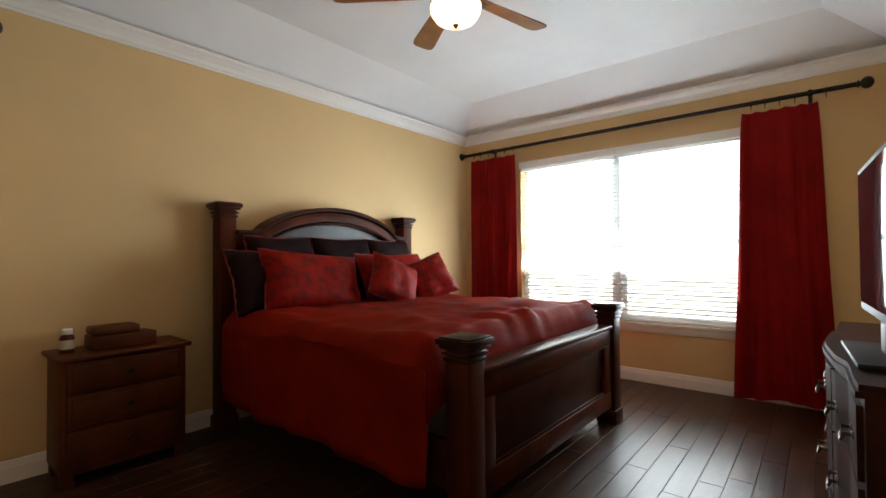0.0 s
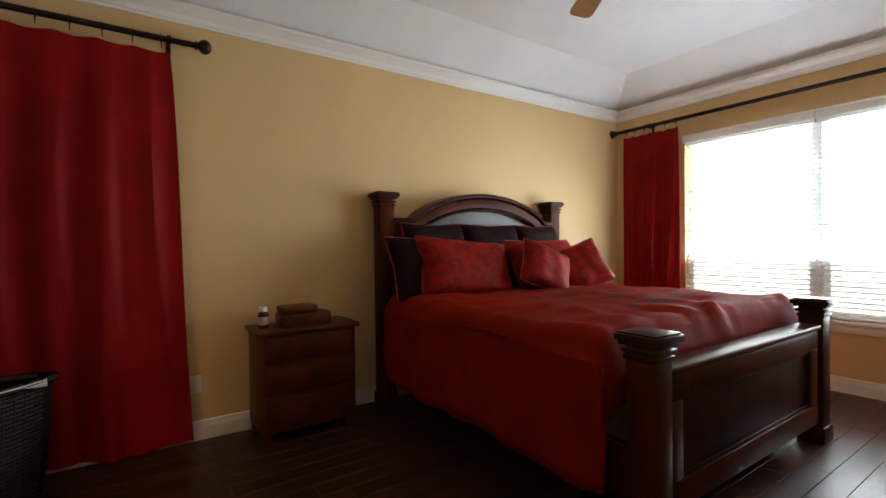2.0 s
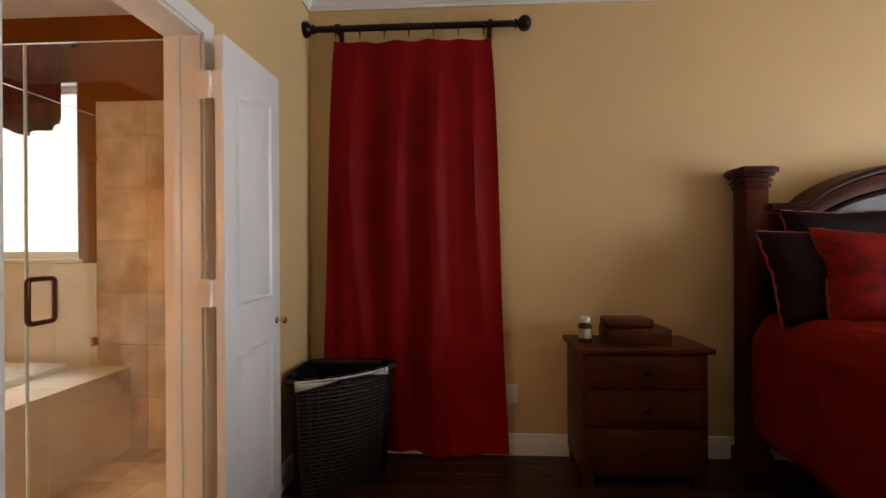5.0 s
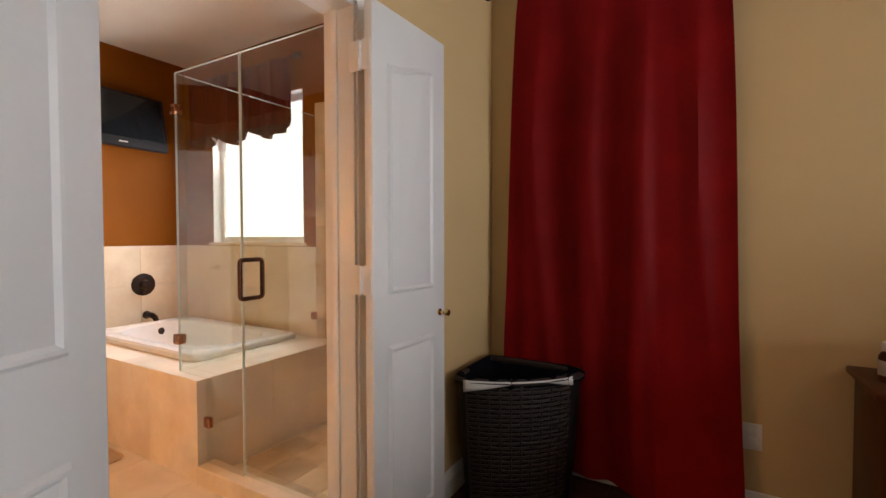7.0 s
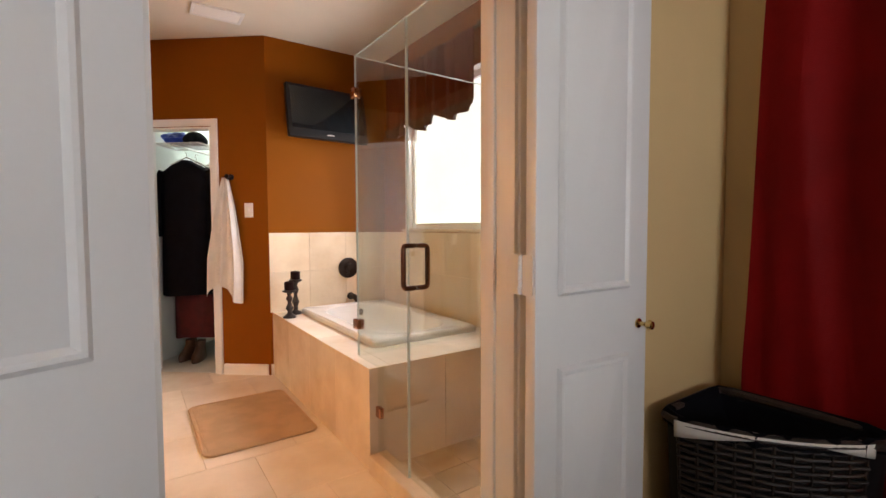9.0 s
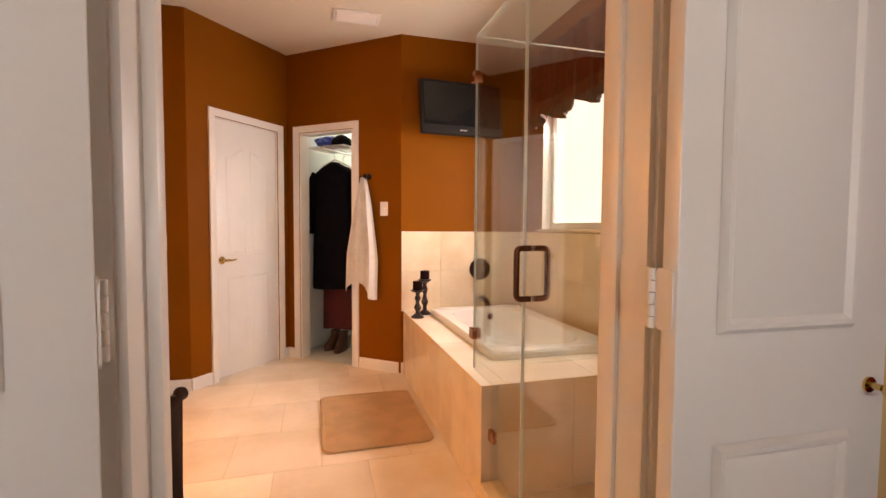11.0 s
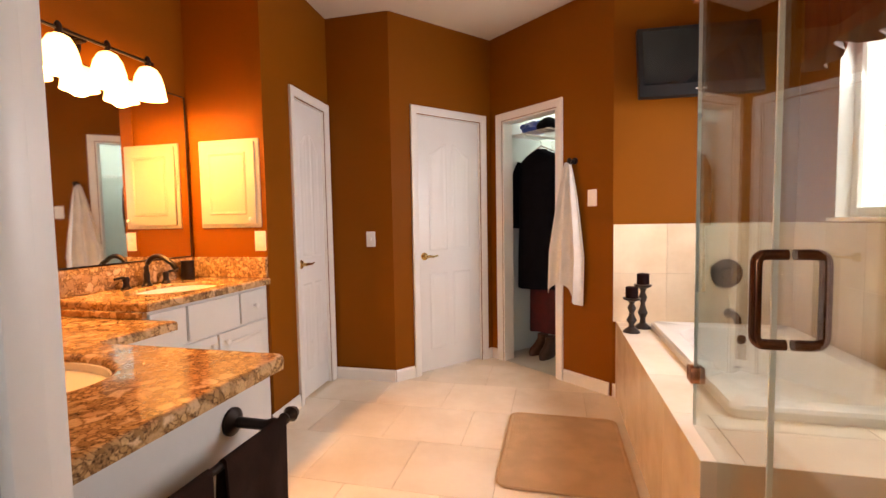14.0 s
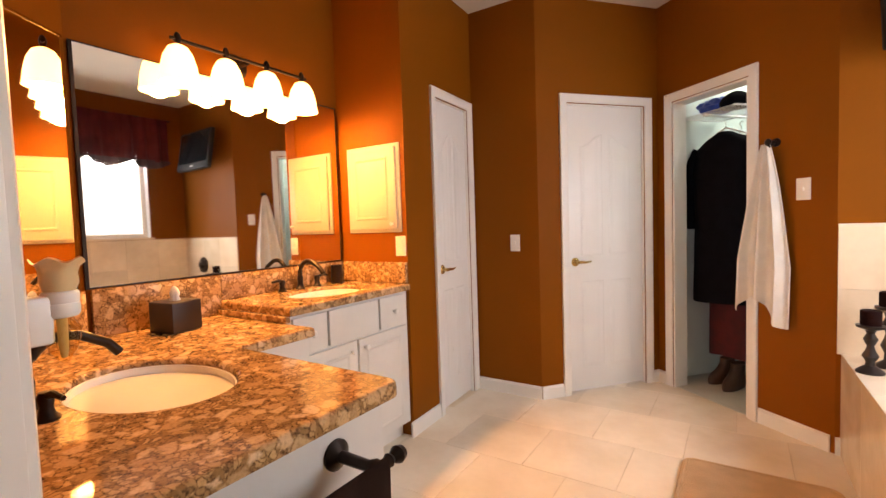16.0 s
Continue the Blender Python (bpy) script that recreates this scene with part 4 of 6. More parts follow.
# nightstand
ns = thing("nightstand", (0, 0, 0), "red-brown wooden nightstand with three drawers", "nightstand")
NX0, NX1, NY0, NY1, NZ = -3.66, -3.29, 0.78, 1.45, 0.735
bm = bmesh.new()
box(bm, NX0, NX1 - 0.02, NY0 + 0.015, NY1 - 0.015, 0.07, NZ - 0.025, 0.004)
part("body", bm, REDWOOD, ns)
bm = bmesh.new()
box(bm, NX0 - 0.005, NX1 + 0.012, NY0 - 0.012, NY1 + 0.012, NZ - 0.028, NZ, 0.008, segments=3)
part("top", bm, REDWOOD, ns)
for a, b in ((NX0 + 0.01, NY0 + 0.02), (NX0 + 0.01, NY1 - 0.08), (NX1 - 0.09, NY0 + 0.02), (NX1 - 0.09, NY1 - 0.08)):
    bm = bmesh.new()
    box(bm, a, a + 0.06, b, b + 0.06, 0, 0.072, 0.006)
    part("foot", bm, REDWOOD, ns)
for lo, hi in ((0.11, 0.315), (0.33, 0.515), (0.53, 0.695)):
    bm = bmesh.new()
    box(bm, NX1 - 0.021, NX1 - 0.003, NY0 + 0.04, NY1 - 0.04, lo, hi, 0.006)
    box(bm, NX1 - 0.004, NX1 + 0.001, NY0 + 0.065, NY1 - 0.065, lo + 0.025, hi - 0.025, 0.004)
    d = part("drawer", bm, REDWOOD, ns)
    bm = bmesh.new()
    lathe(bm, [(0.009, 0), (0.007, 0.012), (0.015, 0.018), (0.017, 0.025), (0.010, 0.031)], 16, pose(NX1, (NY0 + NY1) / 2, (lo + hi) / 2, 0, 90, 0))
    part("knob", bm, IRON, d, "small dark bronze knob")
# jar with cream label and pale lid; stacked red-brown boxes
jar = thing("vitamin_bottle", (-3.46, 0.85, NZ), "small brown bottle with pale lid and label", "bottle")
bm = bmesh.new()
lathe(bm, [(0.034, 0), (0.036, 0.006), (0.036, 0.085), (0.030, 0.10), (0.022, 0.106), (0.022, 0.112)], 24)
part("bottle_body", bm, REDWOOD, jar)
bm = bmesh.new()
lathe(bm, [(0.0365, 0.024), (0.0368, 0.025), (0.0368, 0.075), (0.0365, 0.076)], 24)
part("label", bm, material("cream_label_paper", (0.62, 0.52, 0.38), 0.6), jar, "plain cream paper label")
bm = bmesh.new()
lathe(bm, [(0.027, 0.108), (0.027, 0.135), (0.024, 0.139)], 24)
part("lid", bm, LINEN, jar, "pale ribbed lid")
bx = thing("keepsake_box", (-3.47, 1.12, NZ), "red-brown wooden keepsake box with stepped lid", "box")
bm = bmesh.new()
box(bm, -0.09, 0.09, -0.17, 0.17, 0, 0.085, 0.010)
part("box_body", bm, REDWOOD, bx)
bm = bmesh.new()
box(bm, -0.085, 0.085, -0.165, 0.08, 0.085, 0.135, 0.016, segments=3)
part("lid", bm, REDWOOD, bx)


def plate(place, label, slots, name="wall_outlet", cat="outlet"):
    """A wall plate whose back lies on local y = 0."""
    root = thing(name, place, label, cat)
    bm = bmesh.new()
    box(bm, -0.036, 0.036, -0.002, 0.006, -0.058, 0.058, 0.003)
    part("cover", bm, TRIM, root)
    for z in slots:
        bm = bmesh.new()
        if name == "wall_outlet":
            box(bm, -0.017, 0.017, 0.004, 0.0085, z - 0.014, z + 0.014, 0.002)
        else:
            box(bm, -0.006, 0.006, 0.004, 0.016, z - 0.011, z + 0.011, 0.002)
        part("socket" if name == "wall_outlet" else "toggle", bm, TRIM, root)
    return root


plate(pose(WX, 0.467, 0.370, 0, 0, -90), "white wall outlet above the baseboard", (-0.02, 0.02))

# ceiling fan
fan = thing("ceiling_fan", (-1.755, 2.36, 0), "five-blade wooden ceiling fan with a lit bowl light", "ceiling fan")
bm = bmesh.new()
lathe(bm, [(0.065, 3.10), (0.07, 3.08), (0.045, 3.03), (0.016, 3.02), (0.016, 2.96), (0.03, 2.95)], 24)
part("canopy", bm, IRON, fan)
bm = bmesh.new()
lathe(bm, [(0.03, 2.955), (0.09, 2.945), (0.125, 2.91), (0.125, 2.86), (0.10, 2.825), (0.06, 2.81), (0.06, 2.79)], 32)
part("motor", bm, IRON, fan)
bm = bmesh.new()
lathe(bm, [(0.06, 2.80), (0.15, 2.795), (0.158, 2.785), (0.06, 2.78)], 32)
part("light_collar", bm, IRON, fan)
bm = bmesh.new()
lathe(bm, [(0.02, 2.672), (0.075, 2.680), (0.125, 2.705), (0.15, 2.745), (0.155, 2.782), (0.145, 2.782)], 32)
part("bowl", bm, BOWL, fan, "glowing frosted glass bowl")
bm = bmesh.new()
lathe(bm, [(0.004, 2.645), (0.010, 2.650), (0.012, 2.660), (0.020, 2.668), (0.020, 2.674)], 16)
part("finial", bm, IRON, fan)
FANWOOD = material("honey_oak_blade", (0.30, 0.145, 0.055), 0.35, vary=0.3, scale=6, grain=50, stretch=(1, 1, 1))
for k in range(5):
    m = pose(0, 0, 0, 0, 0, 4 + 72 * k)
    bm = bmesh.new()
    pts = [(0.20, -0.055), (0.69, -0.080), (0.74, -0.072), (0.76, -0.045), (0.76, 0.045), (0.74, 0.072), (0.69, 0.080), (0.20, 0.055), (0.17, 0.035), (0.17, -0.035)]
    vs = slab(bm, pts, -0.004, 0.004)
    bmesh.ops.transform(bm, matrix=m @ pose(0, 0, 2.872, 12), verts=vs)
    b = part("blade", bm, FANWOOD, fan, "honey oak blade")
    bm = bmesh.new()
    vs = box(bm, 0.10, 0.24, -0.018, 0.018, 2.858, 2.866, 0.003)
    bmesh.ops.transform(bm, matrix=m, verts=vs)
    part("blade_arm", bm, IRON, b)

# dresser with a bowed front, television on top
ds = thing("dresser", (0, 0, 0), "dark wood dresser with bowed front and bail pulls", "dresser")
DY0, DY1, DZ = 1.86, 3.36, 0.92


def bow(y, base):
    t = (y - DY0) / (DY1 - DY0)
    return base - 0.045 * math.sin(math.pi * t) + 0.018 * math.sin(math.pi * 2 * t) ** 2 - (0.02 if 0.25 < t < 0.75 else 0)


def bowed(bm, y0, y1, z0, z1, front, back, n=14):
    pts = [(back, y0), (back, y1)] + [(bow(y1 + (y0 - y1) * i / n, front), y1 + (y0 - y1) * i / n) for i in range(n + 1)]
    slab(bm, pts[::-1], z0, z1)


bm = bmesh.new()
bowed(bm, DY0 + 0.02, DY1 - 0.02, 0.06, DZ - 0.035, 0.0, 0.385)
part("body", bm, DRESSERWOOD, ds)
bm = bmesh.new()
bowed(bm, DY0, DY1, DZ - 0.036, DZ - 0.018, -0.022, 0.388)
bowed(bm, DY0 + 0.006, DY1 - 0.006, DZ - 0.018, DZ, -0.014, 0.388)
part("top", bm, DRESSERWOOD, ds)
bm = bmesh.new()
bowed(bm, DY0 + 0.005, DY1 - 0.005, 0.0, 0.085, -0.014, 0.385)
part("plinth", bm, DRESSERWOOD, ds)
for lo, hi in ((0.11, 0.36), (0.38, 0.62), (0.64, 0.85)):
    for a, b in ((DY0 + 0.06, DY0 + 0.54), (DY0 + 0.56, DY1 - 0.56), (DY1 - 0.54, DY1 - 0.06)):
        bm = bmesh.new()
        bowed(bm, a, b, lo, hi, -0.014, 0.01, 8)
        d = part("drawer", bm, DRESSERWOOD, ds)
        for y in ((a + b) / 2,) if b - a < 0.42 else (a + 0.11, b - 0.11):
            x = bow(y, -0.014)
            zc = (lo + hi) / 2
            bm = bmesh.new()
            for s in (-0.04, 0.04):
                lathe(bm, [(0.013, 0), (0.013, 0.003), (0.006, 0.006), (0.006, 0.02), (0.009, 0.026)], 12, pose(x, y + s, zc, 0, -90, 0))
            tube(bm, [(x - 0.021, y - 0.04, zc), (x - 0.028, y - 0.038, zc - 0.02), (x - 0.030, y, zc - 0.034), (x - 0.028, y + 0.038, zc - 0.02), (x - 0.021, y + 0.04, zc)], 0.0045, 8)
            part("pull", bm, material("aged_nickel", (0.20, 0.18, 0.16), 0.32, metal=1.0) if "aged_nickel" not in bpy.data.materials else bpy.data.materials["aged_nickel"], d, "aged metal bail pull")
tv = thing("television", pose(0.09, 2.32, DZ, 0, 0, 3), "flat black television on a stand, switched off", "television")
bm = bmesh.new()
box(bm, -0.025, 0.03, -0.48, 0.48, 0.12, 0.70, 0.008)
part("case", bm, BLACK, tv)
bm = bmesh.new()
box(bm, -0.028, -0.024, -0.455, 0.455, 0.155, 0.675, 0.001)
part("screen", bm, SCREEN, tv, "dark glossy screen")
bm = bmesh.new()
box(bm, -0.02, 0.02, -0.05, 0.05, 0.015, 0.14, 0.005)
part("neck", bm, BLACK, tv)
bm = bmesh.new()
box(bm, -0.11, 0.11, -0.24, 0.24, 0, 0.018, 0.006)
part("base", bm, BLACK, tv)

# corner hamper: tapered, bowed front, open weave, dark bag inside, white liner edge
ham = thing("laundry_hamper", (0, 0, 0), "dark woven corner hamper with white liner edge", "hamper")
HZ = 0.60
HB, HC = Vector((-3.125, -0.650)), Vector((-3.412, -0.256))
HCENTRE = Vector((-3.42, -0.54))


def hamper_plan(n=20):
    """The rim outline: bowed front from HB to HC, then the two sides in the room corner."""
    d = HC - HB
    out = Vector((-d.y, d.x)).normalized()
    if out.dot(HCENTRE - HB) > 0:
        out = -out
    front = [HB + d * (k / n) + out * 0.055 * math.sin(math.pi * k / n) ** 0.8 for k in range(n + 1)]
    back = [(-3.445, -0.228), (-3.49, -0.222), (-3.530, -0.240), (-3.540, -0.29), (-3.540, -0.66), (-3.530, -0.705), (-3.49, -0.72), (-3.20, -0.72), (-3.15, -0.705)]
    return front, front + [Vector(p) for p in back]


h_front, h_all = hamper_plan()


def at_height(p, z, scale=1.0):
    f = (0.87 + 0.13 * (z / HZ) ** 0.8) * scale
    q = HCENTRE + (p - HCENTRE) * f
    return (q.x, q.y, z)


bm = bmesh.new()
rings = [[bm.verts.new(at_height(p, z, k)) for p in h_all] for z, k in ((0.0, 0.90), (0.0, 0.985), (0.3, 0.985), (HZ - 0.02, 0.985), (HZ - 0.02, 0.95), (0.30, 0.93), (0.03, 0.92))]
for a, b in zip(rings, rings[1:]):
    for i in range(len(a)):
        bm.faces.new((a[i], a[(i + 1) % len(a)], b[(i + 1) % len(a)], b[i]))
bm.faces.new(rings[0][::-1])
bm.faces.new(rings[-1])
part("basket_wall", bm, BLACK, ham)
# uprights, then splints that pass in front of and behind them
for k in range(0, len(h_front), 2):
    bm = bmesh.new()
    tube(bm, [at_height(h_front[k], z, 1.006) for z in (0.0, 0.15, 0.30, 0.45, HZ - 0.01)], 0.0055, 6)
    part("upright", bm, WICKER, ham)
bm = bmesh.new()
for r in range(27):
    z = 0.018 + r * 0.0212
    pts = []
    for k in range(len(h_front)):
        wave = 1.024 if (k // 2 + r) % 2 == 0 else 0.994
        pts.append(at_height(h_front[k], z, wave if k % 2 == 0 else 1.009))
    tube(bm, pts, 0.0062, 6)
tagged(part("weave", bm, WICKER, ham), kind="stuff")
bm = bmesh.new()
tube(bm, [at_height(p, HZ - 0.006, 1.0) for p in h_all], 0.016, 8, True)
part("rim", bm, WICKER, ham)
bm = bmesh.new()
rings = []
for z, k in ((HZ - 0.03, 1.03), (HZ + 0.004, 1.035), (HZ + 0.013, 1.0), (HZ + 0.004, 0.93), (HZ - 0.06, 0.86), (HZ - 0.11, 0.60), (HZ - 0.12, 0.25)):
    rings.append([bm.verts.new(Vector(at_height(p, HZ, k)) + Vector((0.006 * math.sin(i * 1.7), 0.006 * math.cos(i * 2.3), z - HZ + 0.004 * math.sin(i * 2.9)))) for i, p in enumerate(h_all)])
for a, b in zip(rings, rings[1:]):
    for i in range(len(a)):
        bm.faces.new((a[i], a[(i + 1) % len(a)], b[(i + 1) % len(a)], b[i]))
bm.faces.new(rings[-1])
part("bag", bm, BLACKCLOTH, ham, "dark cloth bag sagging inside the rim")
bm = bmesh.new()
rows = []
for k in range(41):
    t = k / 40
    i = t * (len(h_front) - 1)
    p = h_front[int(i)].lerp(h_front[min(int(i) + 1, len(h_front) - 1)], i - int(i))
    sag = 0.006 + (0.046 * (1 - t / 0.45) if t < 0.45 else 0.034 * (t - 0.70) / 0.30 if t > 0.70 else 0.0)
    rows.append([bm.verts.new(at_height(p, z, 1.052) if z < HZ - 0.002 else at_height(p, z, 1.046)) for z in (HZ - sag, HZ - sag / 2, HZ + 0.002)])
for p, q in zip(rows, rows[1:]):
    for k in range(2):
        bm.faces.new((p[k], p[k + 1], q[k + 1], q[k]))
liner = part("liner", bm, LINEN, ham, "white cloth liner folded over the rim")
thick = liner.modifiers.new("thick", "SOLIDIFY")
thick.thickness = 0.003

# ---- bathroom: window, tub, shower ----
bw = thing("window_2", (0, 0, 0), "bright frosted bathroom window in a deep reveal", "window", kind="structure")
bm = bmesh.new()
XW = WX - 0.085
for y0, y1, z0, z1 in ((WIN_Y0, WIN_Y0 + 0.05, WIN_Z0, WIN_Z1), (WIN_Y1 - 0.05, WIN_Y1, WIN_Z0, WIN_Z1), (WIN_Y0 + 0.05, WIN_Y1 - 0.05, WIN_Z0, WIN_Z0 + 0.05), (WIN_Y0 + 0.05, WIN_Y1 - 0.05, WIN_Z1 - 0.05, WIN_Z1)):
    box(bm, XW - 0.03, XW + 0.02, y0, y1, z0, z1, 0.004)
part("window_frame", bm, TRIM, bw)
bm = bmesh.new()
box(bm, XW - 0.008, XW - 0.002, WIN_Y0 + 0.045, WIN_Y1 - 0.045, WIN_Z0 + 0.045, WIN_Z1 - 0.045)
part("pane", bm, FROST, bw).visible_shadow = False
bm = bmesh.new()
box(bm, WX - 0.12, WX + 0.03, WIN_Y0 - 0.03, WIN_Y1 + 0.03, WIN_Z0 - 0.022, WIN_Z0 + 0.002, 0.006)
part("window_sill", bm, TRAVERTINE, bw)
bm = bmesh.new()
for y0, y1 in ((WIN_Y0 - 0.002, WIN_Y0 + 0.004), (WIN_Y1 - 0.004, WIN_Y1 + 0.002)):
    box(bm, WX - 0.14, WX + 0.002, y0, y1, WIN_Z0, WIN_Z1)
box(bm, WX - 0.14, WX + 0.002, WIN_Y0, WIN_Y1, WIN_Z1 - 0.004, WIN_Z1 + 0.002)
part("reveal", bm, TRIM, bw)

val = thing("window_valance", pose(WX + 0.02, WIN_Y1 - 0.05, 0, 0, 0, -90), "burgundy scalloped valance gathered on a rod", "valance")
VALANCE = material("burgundy_valance", (0.11, 0.016, 0.016), 0.6, vary=0.25, scale=6, grain=250, spec=0.1, bump=0.2)
bm = bmesh.new()
drape(bm, 1.25, 2.075, 2.555, 9, 21, depth=0.028, gather=1.0, flare=1.0, scallop=-0.07, nv=14)
part("cloth", bm, VALANCE, val)
bm = bmesh.new()
drape(bm, 1.26, 2.050, 2.080, 9, 21, depth=0.034, gather=1.0, flare=1.0, scallop=-0.07, nv=3)
part("fringe", bm, material("dark_fringe", (0.06, 0.03, 0.03), 0.8), val, "dark beaded fringe")
bm = bmesh.new()
lathe(bm, [(0.010, -0.04), (0.010, 1.29)], 12, pose(0, 0.035, 2.55, 0, 90, 0))
lathe(bm, [(0.008, 0), (0.022, 0.01), (0.022, 0.04), (0.008, 0.05)], 12, pose(-0.04, 0.035, 2.55, 0, -90, 0))
part("rod", bm, IRON, val)

GX, GY0, GYS = -2.69, -2.15, -1.62
DECK, DX, DY = 0.52, -2.65, -1.93
# deck core
bm = bmesh.new()
box(bm, WX + 0.001, DX - 0.010, BS + 0.001, DY - 0.010, -0.01, DECK - 0.14)
RX0, RX1, RY0, RY1 = -3.58, -2.86, -3.60, -2.28
for x0, x1, y0, y1 in ((WX + 0.001, DX - 0.010, BS + 0.001, RY0), (WX + 0.001, DX - 0.010, RY1, DY - 0.010), (WX + 0.001, RX0, RY0, RY1), (RX1, DX - 0.010, RY0, RY1)):
    box(bm, x0, x1, y0, y1, DECK - 0.14, DECK - 0.011)
deck = structure("tub_deck", bm, GROUT, "travertine tiled tub surround with wide ledge", "tub surround")

# tub
tub = thing("bathtub", (0, 0, 0), "white acrylic drop-in bathtub set in the tiled deck", "bathtub")
bm = bmesh.new()
rings = []
for inset, z, r in ((0.0, DECK + 0.001, 0.035), (0.0, DECK + 0.030, 0.035), (0.010, DECK + 0.042, 0.04), (0.085, DECK + 0.042, 0.22), (0.10, DECK + 0.034, 0.23), (0.12, DECK - 0.02, 0.24), (0.16, DECK - 0.09, 0.23), (0.24, DECK - 0.125, 0.18), (0.34, DECK - 0.13, 0.02)):
    rings.append([bm.verts.new((x, y, z)) for x, y in rounded(RX0 - 0.02 + inset, RX1 + 0.02 - inset, RY0 - 0.02 + inset, RY1 + 0.02 - inset, r)])
for a, b in zip(rings, rings[1:]):
    for i in range(len(a)):
        bm.faces.new((a[i], a[(i + 1) % len(a)], b[(i + 1) % len(a)], b[i]))
bm.faces.new(rings[-1])
part("basin", bm, ACRYLIC, tub)
bm = bmesh.new()
lathe(bm, [(0.035, 0), (0.035, 0.008), (0.028, 0.014), (0.012, 0.016)], 20, pose(-3.32, RY0 + 0.108, DECK - 0.032, -62))
part("overflow", bm, IRON, tub, "dark bronze overflow cap")
bm = bmesh.new()
yv = BS + 0.012
val2 = thing("tub_valve", (-3.31, yv, 0.855), "round dark bronze tub valve with lever", "tub faucet")
lathe(bm, [(0.092, 0), (0.092, 0.006), (0.080, 0.014), (0.04, 0.02), (0.035, 0.05), (0.02, 0.056)], 32, pose(0, 0, 0, -90))
part("escutcheon", bm, IRON, val2)
bm = bmesh.new()
tube(bm, [(0, 0.045, 0), (0.02, 0.055, -0.03), (0.03, 0.055, -0.075)], [0.012, 0.010, 0.007], 10)
part("lever", bm, IRON, val2)
sp = thing("tub_spout", (-3.33, yv, 0.60), "dark bronze wall-mounted tub spout", "tub faucet")
bm = bmesh.new()
lathe(bm, [(0.032, 0), (0.032, 0.01), (0.024, 0.015)], 20, pose(0, 0, 0, -90))
tube(bm, [(0, 0.01, 0), (0, 0.09, 0.002), (0, 0.135, -0.012), (0, 0.150, -0.035)], [0.024, 0.024, 0.022, 0.019], 14)
part("spout_pipe", bm, IRON, sp)


def candle_holder(place, h, label):
    root = thing("candle_holder", place, label, "candle holder", "candle holders")
    bm = bmesh.new()
    k = h / 0.27
    lathe(bm, [(0.050, 0), (0.050, 0.008), (0.034, 0.022), (0.018, 0.034), (0.016, 0.05 * k), (0.030, 0.075 * k), (0.018, 0.10 * k), (0.013, 0.12 * k), (0.026, 0.150 * k), (0.014, 0.175 * k), (0.020, 0.19 * k), (0.050, 0.203 * k), (0.052, 0.212 * k)], 20)
    part("stem", bm, material("black_turned_wood", (0.02, 0.013, 0.012), 0.35) if "black_turned_wood" not in bpy.data.materials else bpy.data.materials["black_turned_wood"], root)
    bm = bmesh.new()
    lathe(bm, [(0.036, 0.213 * k), (0.037, 0.218 * k), (0.037, 0.213 * k + 0.062), (0.032, 0.213 * k + 0.066), (0.010, 0.213 * k + 0.060)], 20)
    c = part("candle", bm, DARKCLOTH, root, "dark burgundy pillar candle")
    bm = bmesh.new()
    lathe(bm, [(0.0015, 0.213 * k + 0.058), (0.0012, 0.213 * k + 0.072)], 6)
    part("wick", bm, BLACK, c)


candle_holder((-2.705, -3.465, DECK), 0.27, "short turned dark candle holder on the tub ledge")
candle_holder((-2.79, -3.59, DECK), 0.355, "tall turned dark candle holder on the tub ledge")

# shower: curb, pan, glass
bm = bmesh.new()
box(bm, GX - 0.05, GX + 0.05, DY + 0.002, BN - 0.001, -0.01, 0.09, 0.006)
structure("shower_curb", bm, TRAVERTINE, "travertine shower curb", "curb")
sg = thing("shower_enclosure", (0, 0, 0), "frameless clear glass shower enclosure with bronze clamps", "shower enclosure")


def pane(name, parent, plan, z_of, thick=0.010, label="clear frameless glass panel"):
    """A glass panel standing in a vertical plane; plan is (along, z) with place() giving world points."""
    bm = bmesh.new()
    front = [bm.verts.new(z_of(a, z, 0)) for a, z in plan]
    back = [bm.verts.new(z_of(a, z, thick)) for a, z in plan]
    bm.faces.new(front)
    bm.faces.new(back[::-1])
    for i in range(len(plan)):
        j = (i + 1) % len(plan)
        bm.faces.new((front[i], back[i], back[j], front[j]))
    ob = part(name, bm, GLASS, parent, label, smooth=False)
    ob.visible_shadow = False
    return ob


on_x = lambda a, z, o: (GX - o, a, z)
on_y = lambda a, z, o: (a, GY0 - o, z)
GT = 2.11
fixed = pane("fixed_panel", sg, [(GY0, DECK + 0.006), (DY + 0.012, DECK + 0.006), (DY + 0.012, 0.094), (GYS - 0.004, 0.094), (GYS - 0.004, GT), (GY0, GT)], on_x)
gdoor = pane("glass_door", sg, [(GYS + 0.004, 0.105), (BN - 0.02, 0.105), (BN - 0.02, GT), (GYS + 0.004, GT)], on_x)
side = pane("return_panel", sg, [(WX + 0.02, DECK + 0.006), (GX - 0.012, DECK + 0.006), (GX - 0.012, GT), (WX + 0.02, GT)], on_y)
EDGE = material("glass_edge_green", (0.72, 0.82, 0.78), 0.12, vary=0.1)
